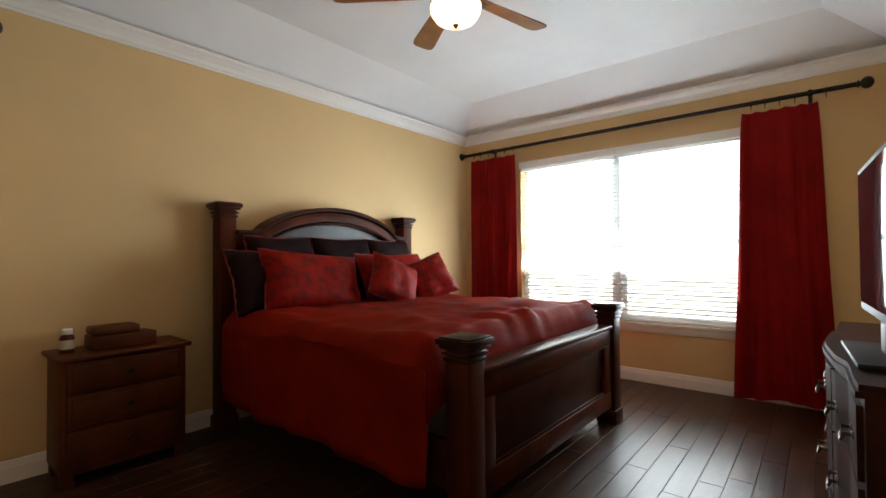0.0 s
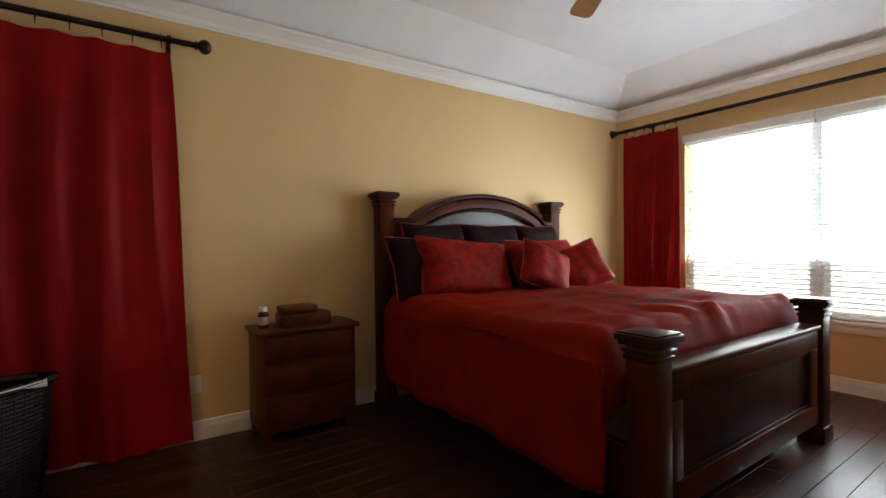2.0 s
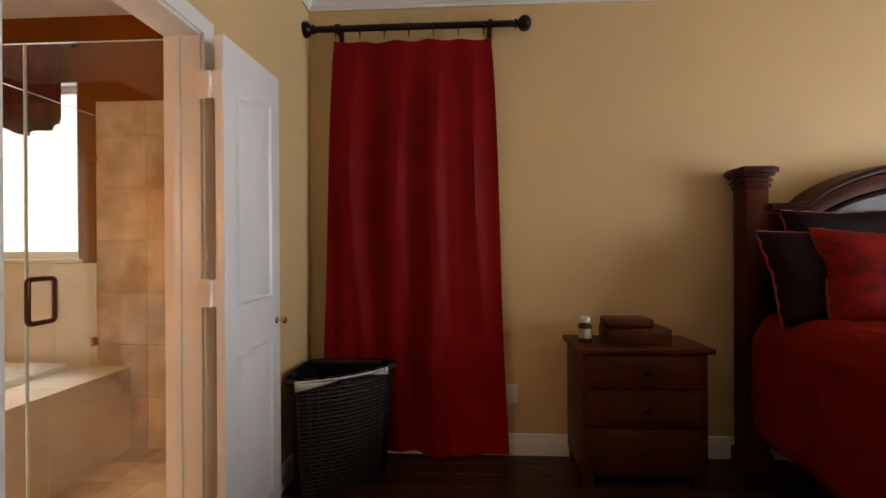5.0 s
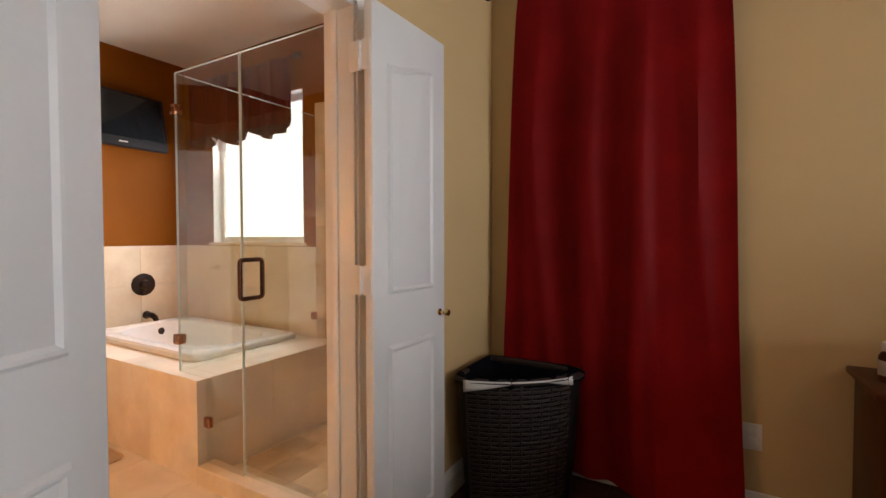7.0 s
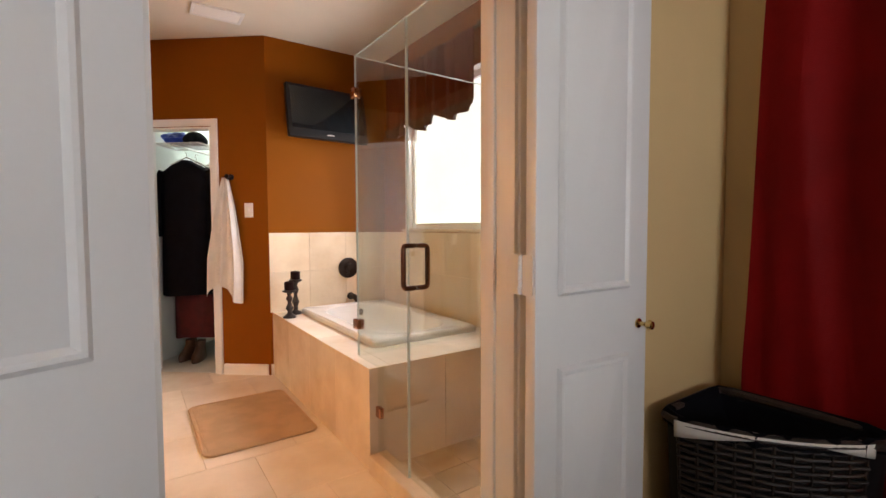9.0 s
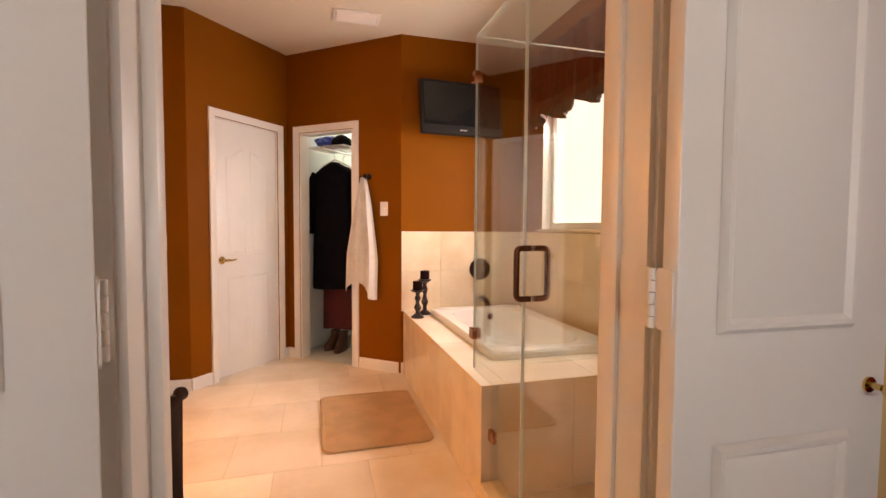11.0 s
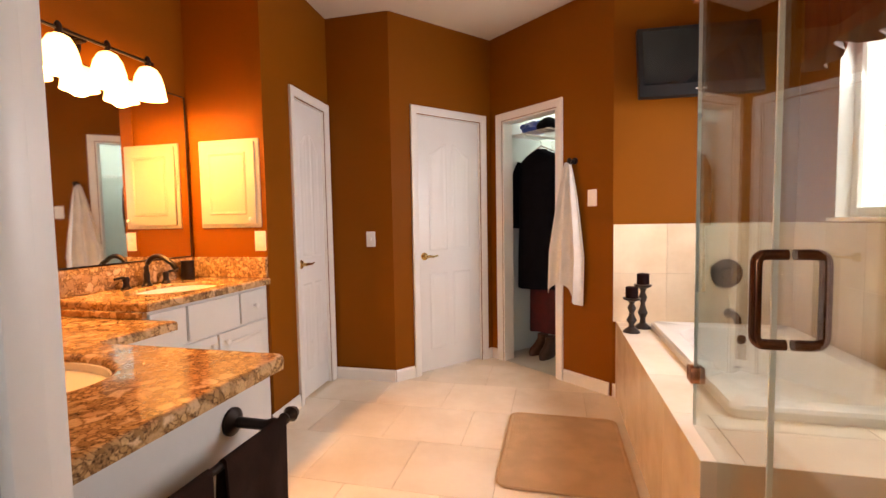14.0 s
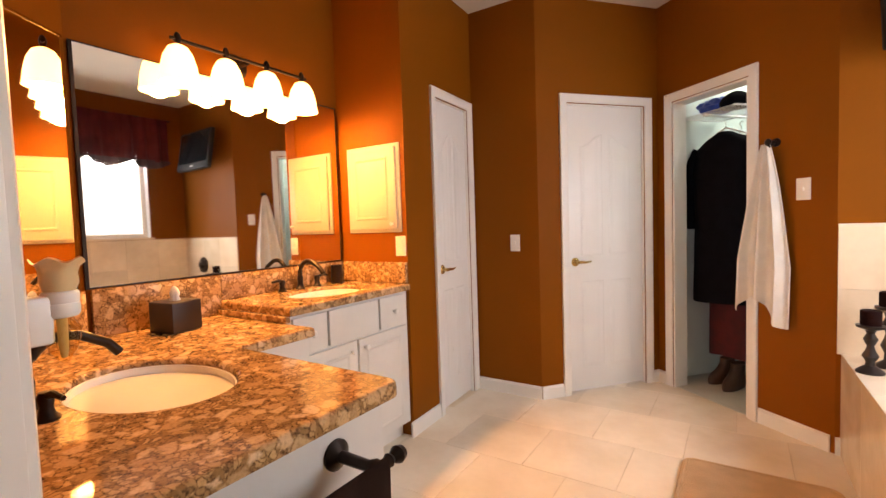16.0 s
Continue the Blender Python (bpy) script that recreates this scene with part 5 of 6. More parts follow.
for nm, seg in (("seal_strip", [(GX - 0.0105, GX + 0.0005, GYS - 0.003, GYS + 0.003, 0.10, GT)]), ("edge_strip", [(GX - 0.010, GX, GY0 - 0.003, GY0, DECK + 0.01, GT)]),
                ("top_edge", [(GX - 0.010, GX, GYS, BN - 0.02, GT, GT + 0.002), (GX - 0.010, GX, GY0, GYS, GT, GT + 0.002), (WX + 0.02, GX - 0.012, GY0 - 0.010, GY0, GT, GT + 0.002)])):
    bm = bmesh.new()
    for s in seg:
        box(bm, *s)
    part(nm, bm, EDGE, sg, "pale polished glass edge")
for x0, x1, y0, y1, z in ((GX - 0.03, GX + 0.014, GY0 - 0.03, GY0 + 0.02, 0.70), (GX - 0.03, GX + 0.014, GY0 - 0.03, GY0 + 0.02, 1.92),
                          (GX - 0.016, GX + 0.008, DY + 0.0, DY + 0.05, 0.30), (WX + 0.002, WX + 0.05, GY0 - 0.016, GY0 + 0.008, 0.68), (WX + 0.002, WX + 0.05, GY0 - 0.016, GY0 + 0.008, 1.84)):
    bm = bmesh.new()
    box(bm, x0, x1, y0, y1, z - 0.026, z + 0.026, 0.004)
    part("clamp", bm, COPPER, sg, "square copper glass clamp")
for z in (0.45, 1.75):
    bm = bmesh.new()
    box(bm, GX - 0.02, GX + 0.012, BN - 0.085, BN - 0.002, z - 0.045, z + 0.045, 0.004)
    part("hinge", bm, COPPER, gdoor, "copper glass door hinge")
hy = GYS + 0.065
bm = bmesh.new()
for s in (1, -1):
    x = GX + (0.055 if s > 0 else -0.065)
    x_in = GX + (0.001 if s > 0 else -0.011)
    pts = [(x_in, hy, 0.96)] + bend((x - s * 0.02, hy, 0.96), (x, hy, 0.96), (x, hy, 0.98)) + bend((x, hy, 1.12), (x, hy, 1.14), (x - s * 0.02, hy, 1.14)) + [(x_in, hy, 1.14)]
    tube(bm, pts, 0.011, 12)
part("handle", bm, material("bronze_handle", (0.16, 0.075, 0.045), 0.22, metal=1.0), gdoor, "bronze loop door handle")

# television on the tub wall
tv2 = thing("wall_television", pose(-3.09, BS + 0.16, 2.16, 10, 0, 3), "small black wall television tilted on its bracket", "television")
bm = bmesh.new()
box(bm, -0.345, 0.345, -0.035, 0.015, -0.225, 0.215, 0.010)
part("case", bm, BLACK, tv2)
bm = bmesh.new()
box(bm, -0.315, 0.315, 0.0145, 0.0175, -0.155, 0.190, 0.001)
part("screen", bm, SCREEN, tv2, "dark switched-off screen")
bm = bmesh.new()
box(bm, -0.03, 0.03, 0.015, 0.019, -0.195, -0.187)
part("badge", bm, LINEN, tv2, "small pale badge")
bm = bmesh.new()
box(bm, -0.06, 0.06, -0.125, -0.03, -0.06, 0.06, 0.006)
part("bracket", bm, BLACK, tv2)

# mat
mat_ob = thing("bath_mat", (0, 0, 0), "tan plush bath mat with rounded corners", "bath mat")
bm = bmesh.new()
rings = []
for inset, z in ((0.006, 0.001), (0.0, 0.008), (0.004, 0.016), (0.016, 0.018), (0.022, 0.013), (0.034, 0.016), (0.06, 0.017)):
    rings.append([bm.verts.new((x, y, z)) for x, y in rounded(-2.605 + inset, -1.98 - inset, -3.345 + inset, -2.525 - inset, 0.06 - min(inset, 0.02))])
for a, b in zip(rings, rings[1:]):
    for i in range(len(a)):
        bm.faces.new((a[i], a[(i + 1) % len(a)], b[(i + 1) % len(a)], b[i]))
bm.faces.new(rings[-1])
part("plush_top", bm, RUG, mat_ob)

# hook, towel, switches on the angled walls
mc, lc = run(BATH[2], BATH[3])
hook = thing("towel_hook", mc @ Matrix.Translation((0.305, 0, 1.62)), "dark bronze double wall hook", "hook")
bm = bmesh.new()
lathe(bm, [(0.024, 0), (0.024, 0.006), (0.010, 0.012), (0.009, 0.05), (0.017, 0.058), (0.019, 0.068), (0.008, 0.076)], 16, pose(0, 0, 0.01, -90))
tube(bm, [(0, 0.03, 0.0), (0, 0.05, -0.02), (0, 0.07, 0.0)], 0.007, 8)
part("peg", bm, IRON, hook)
bm = bmesh.new()
n, k = 40, 30
sides = []
for off in (0, 0.007):
    g = []
    for j in range(k + 1):
        v = j / k
        half = 0.022 + 0.125 * min(1, v * 1.5) ** 0.8
        row = []
        for i in range(n + 1):
            u = 2 * i / n - 1
            fold = math.sin(u * 8.5 + 0.6) * 0.024 * min(1, v * 3 + 0.3) + math.sin(u * 17) * 0.007
            z = -0.005 - 1.02 * v + (0.16 * (0.5 + 0.5 * math.sin(u * 2.6 + 0.8)) * v * v)
            row.append(bm.verts.new((u * half + 0.03 * v, 0.052 + fold * (0.6 + 0.4 * v) + off, z)))
        g.append(row)
    sides.append(g)
for q, g in enumerate(sides):
    for j in range(k):
        for i in range(n):
            f = (g[j][i], g[j][i + 1], g[j + 1][i + 1], g[j + 1][i])
            bm.faces.new(f if q else f[::-1])
a, b = sides
for i in range(n):
    bm.faces.new((a[0][i], a[0][i + 1], b[0][i + 1], b[0][i]))
    bm.faces.new((a[k][i + 1], a[k][i], b[k][i], b[k][i + 1]))
for j in range(k):
    bm.faces.new((a[j + 1][0], a[j][0], b[j][0], b[j + 1][0]))
    bm.faces.new((a[j][n], a[j + 1][n], b[j + 1][n], b[j][n]))
one("bath_towel", bm, TOWEL, "white terry bath towel hanging from the hook", "towel", mc @ Matrix.Translation((0.325, 0, 1.625)))
plate(mc @ Matrix.Translation((0.16, 0, 1.36)), "white light switch beside the hanging towel", (0,), "light_switch", "switch")
plate(pose(-0.90, -3.75, 1.09, 0, 0, 0), "white light switch between the closed doors", (0,), "light_switch", "switch")
plate(pose(-0.575, -2.87, 1.12, 0, 0, 0), "white outlet below the wall cabinet", (-0.02, 0.02))

# ceiling vent
vent = thing("ceiling_vent", (-2.26, -3.55, BCEIL), "cream ceiling air vent", "vent")
bm = bmesh.new()
for x0, x1, y0, y1 in ((-0.17, 0.17, -0.10, -0.075), (-0.17, 0.17, 0.075, 0.10), (-0.17, -0.145, -0.075, 0.075), (0.145, 0.17, -0.075, 0.075)):
    box(bm, x0, x1, y0, y1, -0.012, -0.0005, 0.003)
part("frame", bm, TRIM, vent)
bm = bmesh.new()
box(bm, -0.145, 0.145, -0.075, 0.075, -0.004, -0.001)
part("backing", bm, GROUT, vent)
for i in range(6):
    bm = bmesh.new()
    box(bm, -0.145, 0.145, -0.010, 0.010, -0.001, 0.001, m=pose(0, -0.062 + i * 0.025, -0.008, 35))
    part("slat", bm, TRIM, vent)

# ---- vanity ----
LOW, UP = 0.838, 0.905
low = thing("vanity_cabinet", (0, 0, 0), "white lower vanity cabinet with towel bar end", "cabinet", "vanity cabinets")
bm = bmesh.new()
slab(bm, [(-1.445, BN - 0.002), (-1.445, -1.665), (-0.735, -1.665), (-0.735, -2.033), (EXB - 0.002, -2.033), (EXB - 0.002, EYB - 0.002), (ANGLE_X - 0.002, BN - 0.002)], 0.09, LOW - 0.040)
part("body", bm, CABINET, low)
bm = bmesh.new()
slab(bm, [(-1.40, BN - 0.01), (-1.40, -1.60), (-0.66, -1.60), (-0.66, -2.025), (EXB - 0.01, -2.025), (EXB - 0.01, EYB - 0.01), (ANGLE_X - 0.01, BN - 0.01)], 0.0, 0.09)
part("toe_kick", bm, CABINET, low)


def front_panel(root, name, place, w, h, knob=None, style=True):
    """A raised cabinet door or drawer front on local x and z, facing +y."""
    bm = bmesh.new()
    box(bm, 0, w, 0.0, 0.018, 0, h, 0.003)
    if style and h > 0.25:
        raised_panel(bm, 0.05, w - 0.05, 0.05, h - 0.05, 0.0182, 0)
    bmesh.ops.transform(bm, matrix=place, verts=bm.verts)
    d = part(name, bm, CABINET, root)
    if knob:
        bm = bmesh.new()
        lathe(bm, [(0.008, 0), (0.007, 0.010), (0.014, 0.016), (0.016, 0.022), (0.010, 0.028)], 14, place @ pose(knob[0], 0.018, knob[1], -90))
        part("knob", bm, TRIM, d, "white round cabinet knob")
    return d


for x0 in (-1.42, -1.07):
    front_panel(low, "cabinet_door", pose(x0 + 0.33, -1.665, 0.11, 0, 0, 180), 0.32, 0.67, (0.04, 0.6))
upv = thing("vanity_cabinet", (0, 0, 0), "white taller vanity cabinet with drawers and doors", "cabinet", "vanity cabinets")
bm = bmesh.new()
box(bm, -0.600, EXB - 0.002, -2.868, -2.037, 0.09, UP - 0.040, 0.002)
part("body", bm, CABINET, upv)
bm = bmesh.new()
box(bm, -0.545, EXB - 0.01, -2.86, -2.045, 0.0, 0.09)
part("toe_kick", bm, CABINET, upv)
for y, w in ((-2.245, 0.190), (-2.605, 0.345), (-2.835, 0.215)):
    front_panel(upv, "drawer", pose(-0.600, y, 0.685, 0, 0, 90), w, 0.165, (w / 2, 0.082) if w < 0.3 else None, False)
for y, w, kx in ((-2.435, 0.385, 0.04), (-2.835, 0.385, 0.345)):
    front_panel(upv, "cabinet_door", pose(-0.600, y, 0.105, 0, 0, 90), w, 0.565, (kx, 0.52))


def countertop(name, outline, hole, z, label, thick=0.038):
    """A granite slab with an oval cut-out."""
    hx, hy, ra, rb = hole
    bm = bmesh.new()
    def ring(points):
        vs = [bm.verts.new((x, y, z)) for x, y in points]
        return vs, [bm.edges.new((vs[i], vs[(i + 1) % len(vs)])) for i in range(len(vs))]
    ov, oe = ring(outline)
    iv, ie = ring([(hx + ra * math.cos(2 * math.pi * i / 48), hy + rb * math.sin(2 * math.pi * i / 48)) for i in range(48)])
    bmesh.ops.triangle_fill(bm, edges=oe + ie, use_beauty=True)
    faces = list(bm.faces)
    r = bmesh.ops.extrude_face_region(bm, geom=faces)
    bmesh.ops.translate(bm, vec=(0, 0, -thick), verts=[v for v in r["geom"] if isinstance(v, bmesh.types.BMVert)])
    rim = [e for e in bm.edges if e.calc_face_angle(0) > 1.2 and all(abs(v.co.z - z) < 1e-5 for v in e.verts)]
    bmesh.ops.recalc_face_normals(bm, faces=bm.faces)
    bmesh.ops.bevel(bm, geom=rim, offset=0.013, segments=4, affect="EDGES", profile=0.5)
    return one(name, bm, GRANITE, label, "countertop", smooth=False)


def corner(cx_, cy_, r, a0, a1, n=6):
    return [(cx_ + r * math.cos(radians(a0 + (a1 - a0) * i / n)), cy_ + r * math.sin(radians(a0 + (a1 - a0) * i / n))) for i in range(n + 1)]


SX, SYY = -0.885, -1.375
countertop("countertop", [(-1.485, BN - 0.004)] + corner(-1.445, -1.665, 0.04, 180, 270) + [(-0.775, -1.705), (-0.775, -2.033), (EXB - 0.004, -2.033), (EXB - 0.004, EYB - 0.004), (ANGLE_X - 0.004, BN - 0.004)], (SX, SYY, 0.262, 0.185), LOW, "gold-brown polished granite countertop on the lower vanity")
countertop("countertop", [(-0.632, -2.030), (-0.632, -2.866), (EXB - 0.004, -2.866), (EXB - 0.004, -2.030)], (-0.385, -2.45, 0.165, 0.215), UP, "gold-brown polished granite countertop on the taller vanity")
bm = bmesh.new()
box(bm, -0.627, EXB - 0.006, -2.034, -2.010, LOW + 0.002, UP - 0.039, 0.003)
one("granite_riser", bm, GRANITE, "granite riser between the two countertops", "countertop")
for nm, s in (("backsplash", (EXB - 0.026, EXB - 0.002, -2.864, -2.036, UP + 0.002, 1.026)), ("backsplash", (-0.618, EXB - 0.028, -2.868, -2.844, UP + 0.002, 1.026)), ("backsplash", (EXB - 0.026, EXB - 0.002, -2.034, EYB - 0.024, LOW + 0.002, 1.026))):
    bm = bmesh.new()
    box(bm, *s, 0.003)
    one(nm, bm, GRANITE, "polished granite backsplash along the vanity wall", "backsplash")

bm = bmesh.new()
md, ld = run(BATH[8], BATH[9])
box(bm, 0.012, ld - 0.012, 0.002, 0.024, LOW + 0.002, 1.026, 0.003, m=md)
one("backsplash", bm, GRANITE, "polished granite backsplash on the angled corner wall", "backsplash")


def sink(x, y, ra, rb, z, label):
    root = thing("sink", (x, y, z), label, "sink", "vanity sinks")
    bm = bmesh.new()
    n = 40
    rings = []
    for f, dz in ((0.998, -0.030), (0.990, -0.018), (0.965, -0.020), (0.955, -0.045), (0.93, -0.085), (0.75, -0.135), (0.45, -0.158), (0.10, -0.163)):
        rings.append([bm.verts.new((ra * f * math.cos(2 * math.pi * i / n), rb * f * math.sin(2 * math.pi * i / n), dz)) for i in range(n)])
    for a, b in zip(rings, rings[1:]):
        for i in range(n):
            bm.faces.new((a[i], a[(i + 1) % n], b[(i + 1) % n], b[i]))
    bm.faces.new(rings[-1])
    part("bowl", bm, ACRYLIC, root)
    bm = bmesh.new()
    lathe(bm, [(0.026, -0.164), (0.026, -0.158), (0.018, -0.156), (0.006, -0.156)], 16)
    part("drain", bm, IRON, root, "dark bronze drain")
    bm = bmesh.new()
    lathe(bm, [(0.011, -0.004), (0.011, 0.006), (0.006, 0.007)], 12, pose(-ra * 0.635, -rb * 0.68, -0.066, 70, 0, 218 - 270))
    part("overflow_hole", bm, IRON, root)
    return root


sink(SX, SYY, 0.262, 0.185, LOW, "cream oval undermount sink in the lower counter")
sink(-0.385, -2.45, 0.165, 0.215, UP, "cream oval undermount sink in the taller counter")


def faucet(place, label):
    root = thing("faucet", place, label, "faucet", "vanity faucets")
    bm = bmesh.new()
    lathe(bm, [(0.026, 0), (0.026, 0.006), (0.018, 0.014), (0.014, 0.03), (0.016, 0.06), (0.013, 0.075)], 18)
    tube(bm, [(0, 0, 0.06)] + bend((0, 0, 0.10), (0, 0.035, 0.175), (0, 0.11, 0.150)) + [(0, 0.165, 0.118), (0, 0.190, 0.088)], 0.0125, 12)
    part("spout", bm, IRON, root)
    for s in (-0.12, 0.12):
        bm = bmesh.new()
        lathe(bm, [(0.024, 0), (0.024, 0.006), (0.016, 0.014), (0.013, 0.03), (0.017, 0.05), (0.012, 0.062)], 16, pose(s, 0, 0))
        tube(bm, [(s, 0, 0.052), (s + 0.03 * (1 if s > 0 else -1), 0.005, 0.062), (s + 0.07 * (1 if s > 0 else -1), 0.01, 0.058)], [0.009, 0.008, 0.006], 8)
        part("handle", bm, IRON, root)


faucet(pose(SX + 0.05, -1.13, LOW, 0, 0, 180), "dark bronze widespread faucet behind the lower sink")
faucet(pose(-0.17, -2.47, UP, 0, 0, 90), "dark bronze widespread faucet behind the upper sink")

# mirrors
mir = thing("wall_mirror", (0, 0, 0), "large frameless vanity mirror with dark edge", "mirror")
bm = bmesh.new()
box(bm, EXB - 0.010, EXB - 0.001, -2.845, EYB - 0.022, 1.036, 1.972)
part("silvered_glass", bm, MIRROR, mir)
bm = bmesh.new()
for y0, y1, z0, z1 in ((-2.8485, -2.845, 1.029, 1.976), (EYB - 0.022, EYB - 0.010, 1.029, 1.976), (-2.845, EYB - 0.022, 1.972, 1.976), (-2.845, EYB - 0.022, 1.029, 1.036)):
    box(bm, EXB - 0.014, EXB - 0.001, y0, y1, z0, z1)
part("edge_trim", bm, IRON, mir)
md, ld = run(BATH[8], BATH[9])
mir2 = thing("wall_mirror", md, "narrow vanity mirror on the angled corner wall", "mirror")
bm = bmesh.new()
box(bm, 0.03, ld - 0.06, 0.001, 0.010, 1.029, 1.972)
part("silvered_glass", bm, MIRROR, mir2)
bm = bmesh.new()
box(bm, 0.02, ld - 0.05, 0.001, 0.012, 1.972, 1.980)
part("edge_trim", bm, BRASS, mir2)

# four-shade vanity light
vl = thing("vanity_light", (EXB, 0, 0), "bronze four-light vanity bar with glowing bell shades", "wall lamp")
bm = bmesh.new()
lathe(bm, [(0.008, -2.55), (0.008, -1.83)], 12, pose(-0.10, 0, 2.065, 90, 0, 0) @ pose(0, 0, 0, 180))
part("bar", bm, IRON, vl)
bm = bmesh.new()
lathe(bm, [(0.06, 0), (0.06, 0.008), (0.045, 0.018), (0.012, 0.022), (0.012, 0.10)], 24, pose(0, -2.19, 2.055, 0, -90, 0))
part("wall_canopy", bm, IRON, vl)
for y in (-2.52, -2.30, -2.08, -1.86):
    bm = bmesh.new()
    lathe(bm, [(0.022, 2.040), (0.026, 2.055), (0.016, 2.080), (0.012, 2.11), (0.015, 2.128), (0.012, 2.145), (0.006, 2.155)], 16, pose(-0.10, y, -0.060))
    part("socket_cup", bm, IRON, vl)
    bm = bmesh.new()
    n = 28
    rings = []
    for r, z in ((0.024, 2.098), (0.046, 2.086), (0.067, 2.050), (0.081, 2.00), (0.089, 1.945), (0.093, 1.925), (0.089, 1.926), (0.077, 2.00), (0.062, 2.048), (0.042, 2.076), (0.010, 2.086)):
        rings.append([bm.verts.new((-0.10 + r * 0.87 * math.cos(2 * math.pi * i / n), y + r * 0.87 * math.sin(2 * math.pi * i / n), 2.04 + (z - 2.098) * 0.93)) for i in range(n)])
    for a, b in zip(rings, rings[1:]):
        for i in range(n):
            bm.faces.new((a[i], a[(i + 1) % n], b[(i + 1) % n], b[i]))
    part("shade", bm, BULB, vl, "glowing frosted glass bell shade")
    lamp("vanity_bulb", "POINT", (EXB - 0.10, y, 1.905), (0, 0, 0), VANITY_WATTS, WARM, 0.06)

# wall cabinet door
mc2 = thing("medicine_cabinet", (0, 0, 0), "cream recessed medicine cabinet with raised panel door", "cabinet")
bm = bmesh.new()
box(bm, -0.590, -0.185, -2.870, -2.858, 1.20, 1.715, 0.004)
part("cabinet_frame", bm, CREAM, mc2)
bm = bmesh.new()
vs = box(bm, 0, 0.365, 0, 0.016, 0, 0.475, 0.005)
raised_panel(bm, 0.055, 0.31, 0.055, 0.42, 0.0162, 0)
bmesh.ops.transform(bm, matrix=pose(-0.570, -2.858, 1.22), verts=bm.verts)
cd = part("cabinet_door", bm, CREAM, mc2)
bm = bmesh.new()
lathe(bm, [(0.006, 0), (0.006, 0.010), (0.011, 0.016), (0.012, 0.021), (0.006, 0.026)], 12, pose(-0.545, -2.842, 1.25, -90))
part("knob", bm, TRIM, cd)

# things on the counters
tb = thing("tissue_box", pose(-0.285, -1.74, LOW, 0, 0, 12), "dark brown square tissue box with a tissue", "tissue box")
bm = bmesh.new()
box(bm, -0.068, 0.068, -0.068, 0.068, 0, 0.125, 0.008)
part("cover", bm, material("dark_brown_leather", (0.025, 0.013, 0.010), 0.4), tb)
bm = bmesh.new()
lathe(bm, [(0.022, 0.12), (0.016, 0.14), (0.020, 0.155), (0.012, 0.175), (0.004, 0.182)], 9)
part("tissue", bm, LINEN, tb, "white tissue peeking out")
ct = thing("toothbrush_cup", (-0.175, -2.74, UP), "dark bronze toothbrush cup", "cup")
bm = bmesh.new()
lathe(bm, [(0.034, 0), (0.036, 0.01), (0.033, 0.10), (0.036, 0.108), (0.030, 0.108), (0.028, 0.02), (0.004, 0.018)], 20)
part("cup_body", bm, IRON, ct)
# plug-in scented oil warmer on the wall beside the doorway
plate(pose(-1.515, BN, 1.135, 0, 0, 180), "white wall outlet beside the bathroom doorway", (-0.02, 0.02))
ow = thing("plug_in_warmer", Matrix.Translation((-1.515, BN - 0.092, 1.080)) @ Matrix.Scale(0.86, 4), "plug-in scented oil warmer with glass bulb and tulip shade", "air freshener")
bm = bmesh.new()
lathe(bm, [(0.003, 0.0), (0.008, 0.003), (0.016, 0.016), (0.0215, 0.034), (0.0215, 0.050), (0.014, 0.062), (0.012, 0.066)], 24)
part("oil_bulb", bm, glass("pale_oil_glass", (0.95, 0.86, 0.62)), ow, "clear glass bulb of pale oil")
bm = bmesh.new()
lathe(bm, [(0.004, 0.006), (0.006, 0.020), (0.007, 0.066)], 12)
part("wick", bm, material("cream_wick", (0.72, 0.55, 0.28), 0.7), ow, "cream wick in the oil")
bm = bmesh.new()
lathe(bm, [(0.012, 0.064), (0.020, 0.066), (0.0225, 0.070), (0.0225, 0.084), (0.0215, 0.086), (0.0225, 0.088), (0.0225, 0.100), (0.020, 0.103)], 24)
part("collar", bm, TRIM, ow, "white ribbed plastic collar")
bm = bmesh.new()
box(bm, -0.016, 0.016, 0.012, 0.100, 0.030, 0.098, 0.006)
part("plug_body", bm, TRIM, ow)
bm = bmesh.new()
n = 30
rings = []
for r, z, w in ((0.019, 0.103, 0), (0.023, 0.114, 0), (0.022, 0.128, 0.0006), (0.025, 0.139, 0.002), (0.032, 0.147, 0.004), (0.0305, 0.1465, 0.004), (0.023, 0.137, 0.002), (0.020, 0.125, 0.0)):
    rings.append([bm.verts.new((r * math.cos(2 * math.pi * i / n), r * math.sin(2 * math.pi * i / n), z + w * math.cos(2 * math.pi * i * 5 / n))) for i in range(n)])
for a, b in zip(rings, rings[1:]):
    for i in range(n):
        bm.faces.new((a[i], a[(i + 1) % n], b[(i + 1) % n], b[i]))
part("shade", bm, material("cream_alabaster", (0.80, 0.60, 0.32), 0.4), ow, "cream tulip-shaped shade")

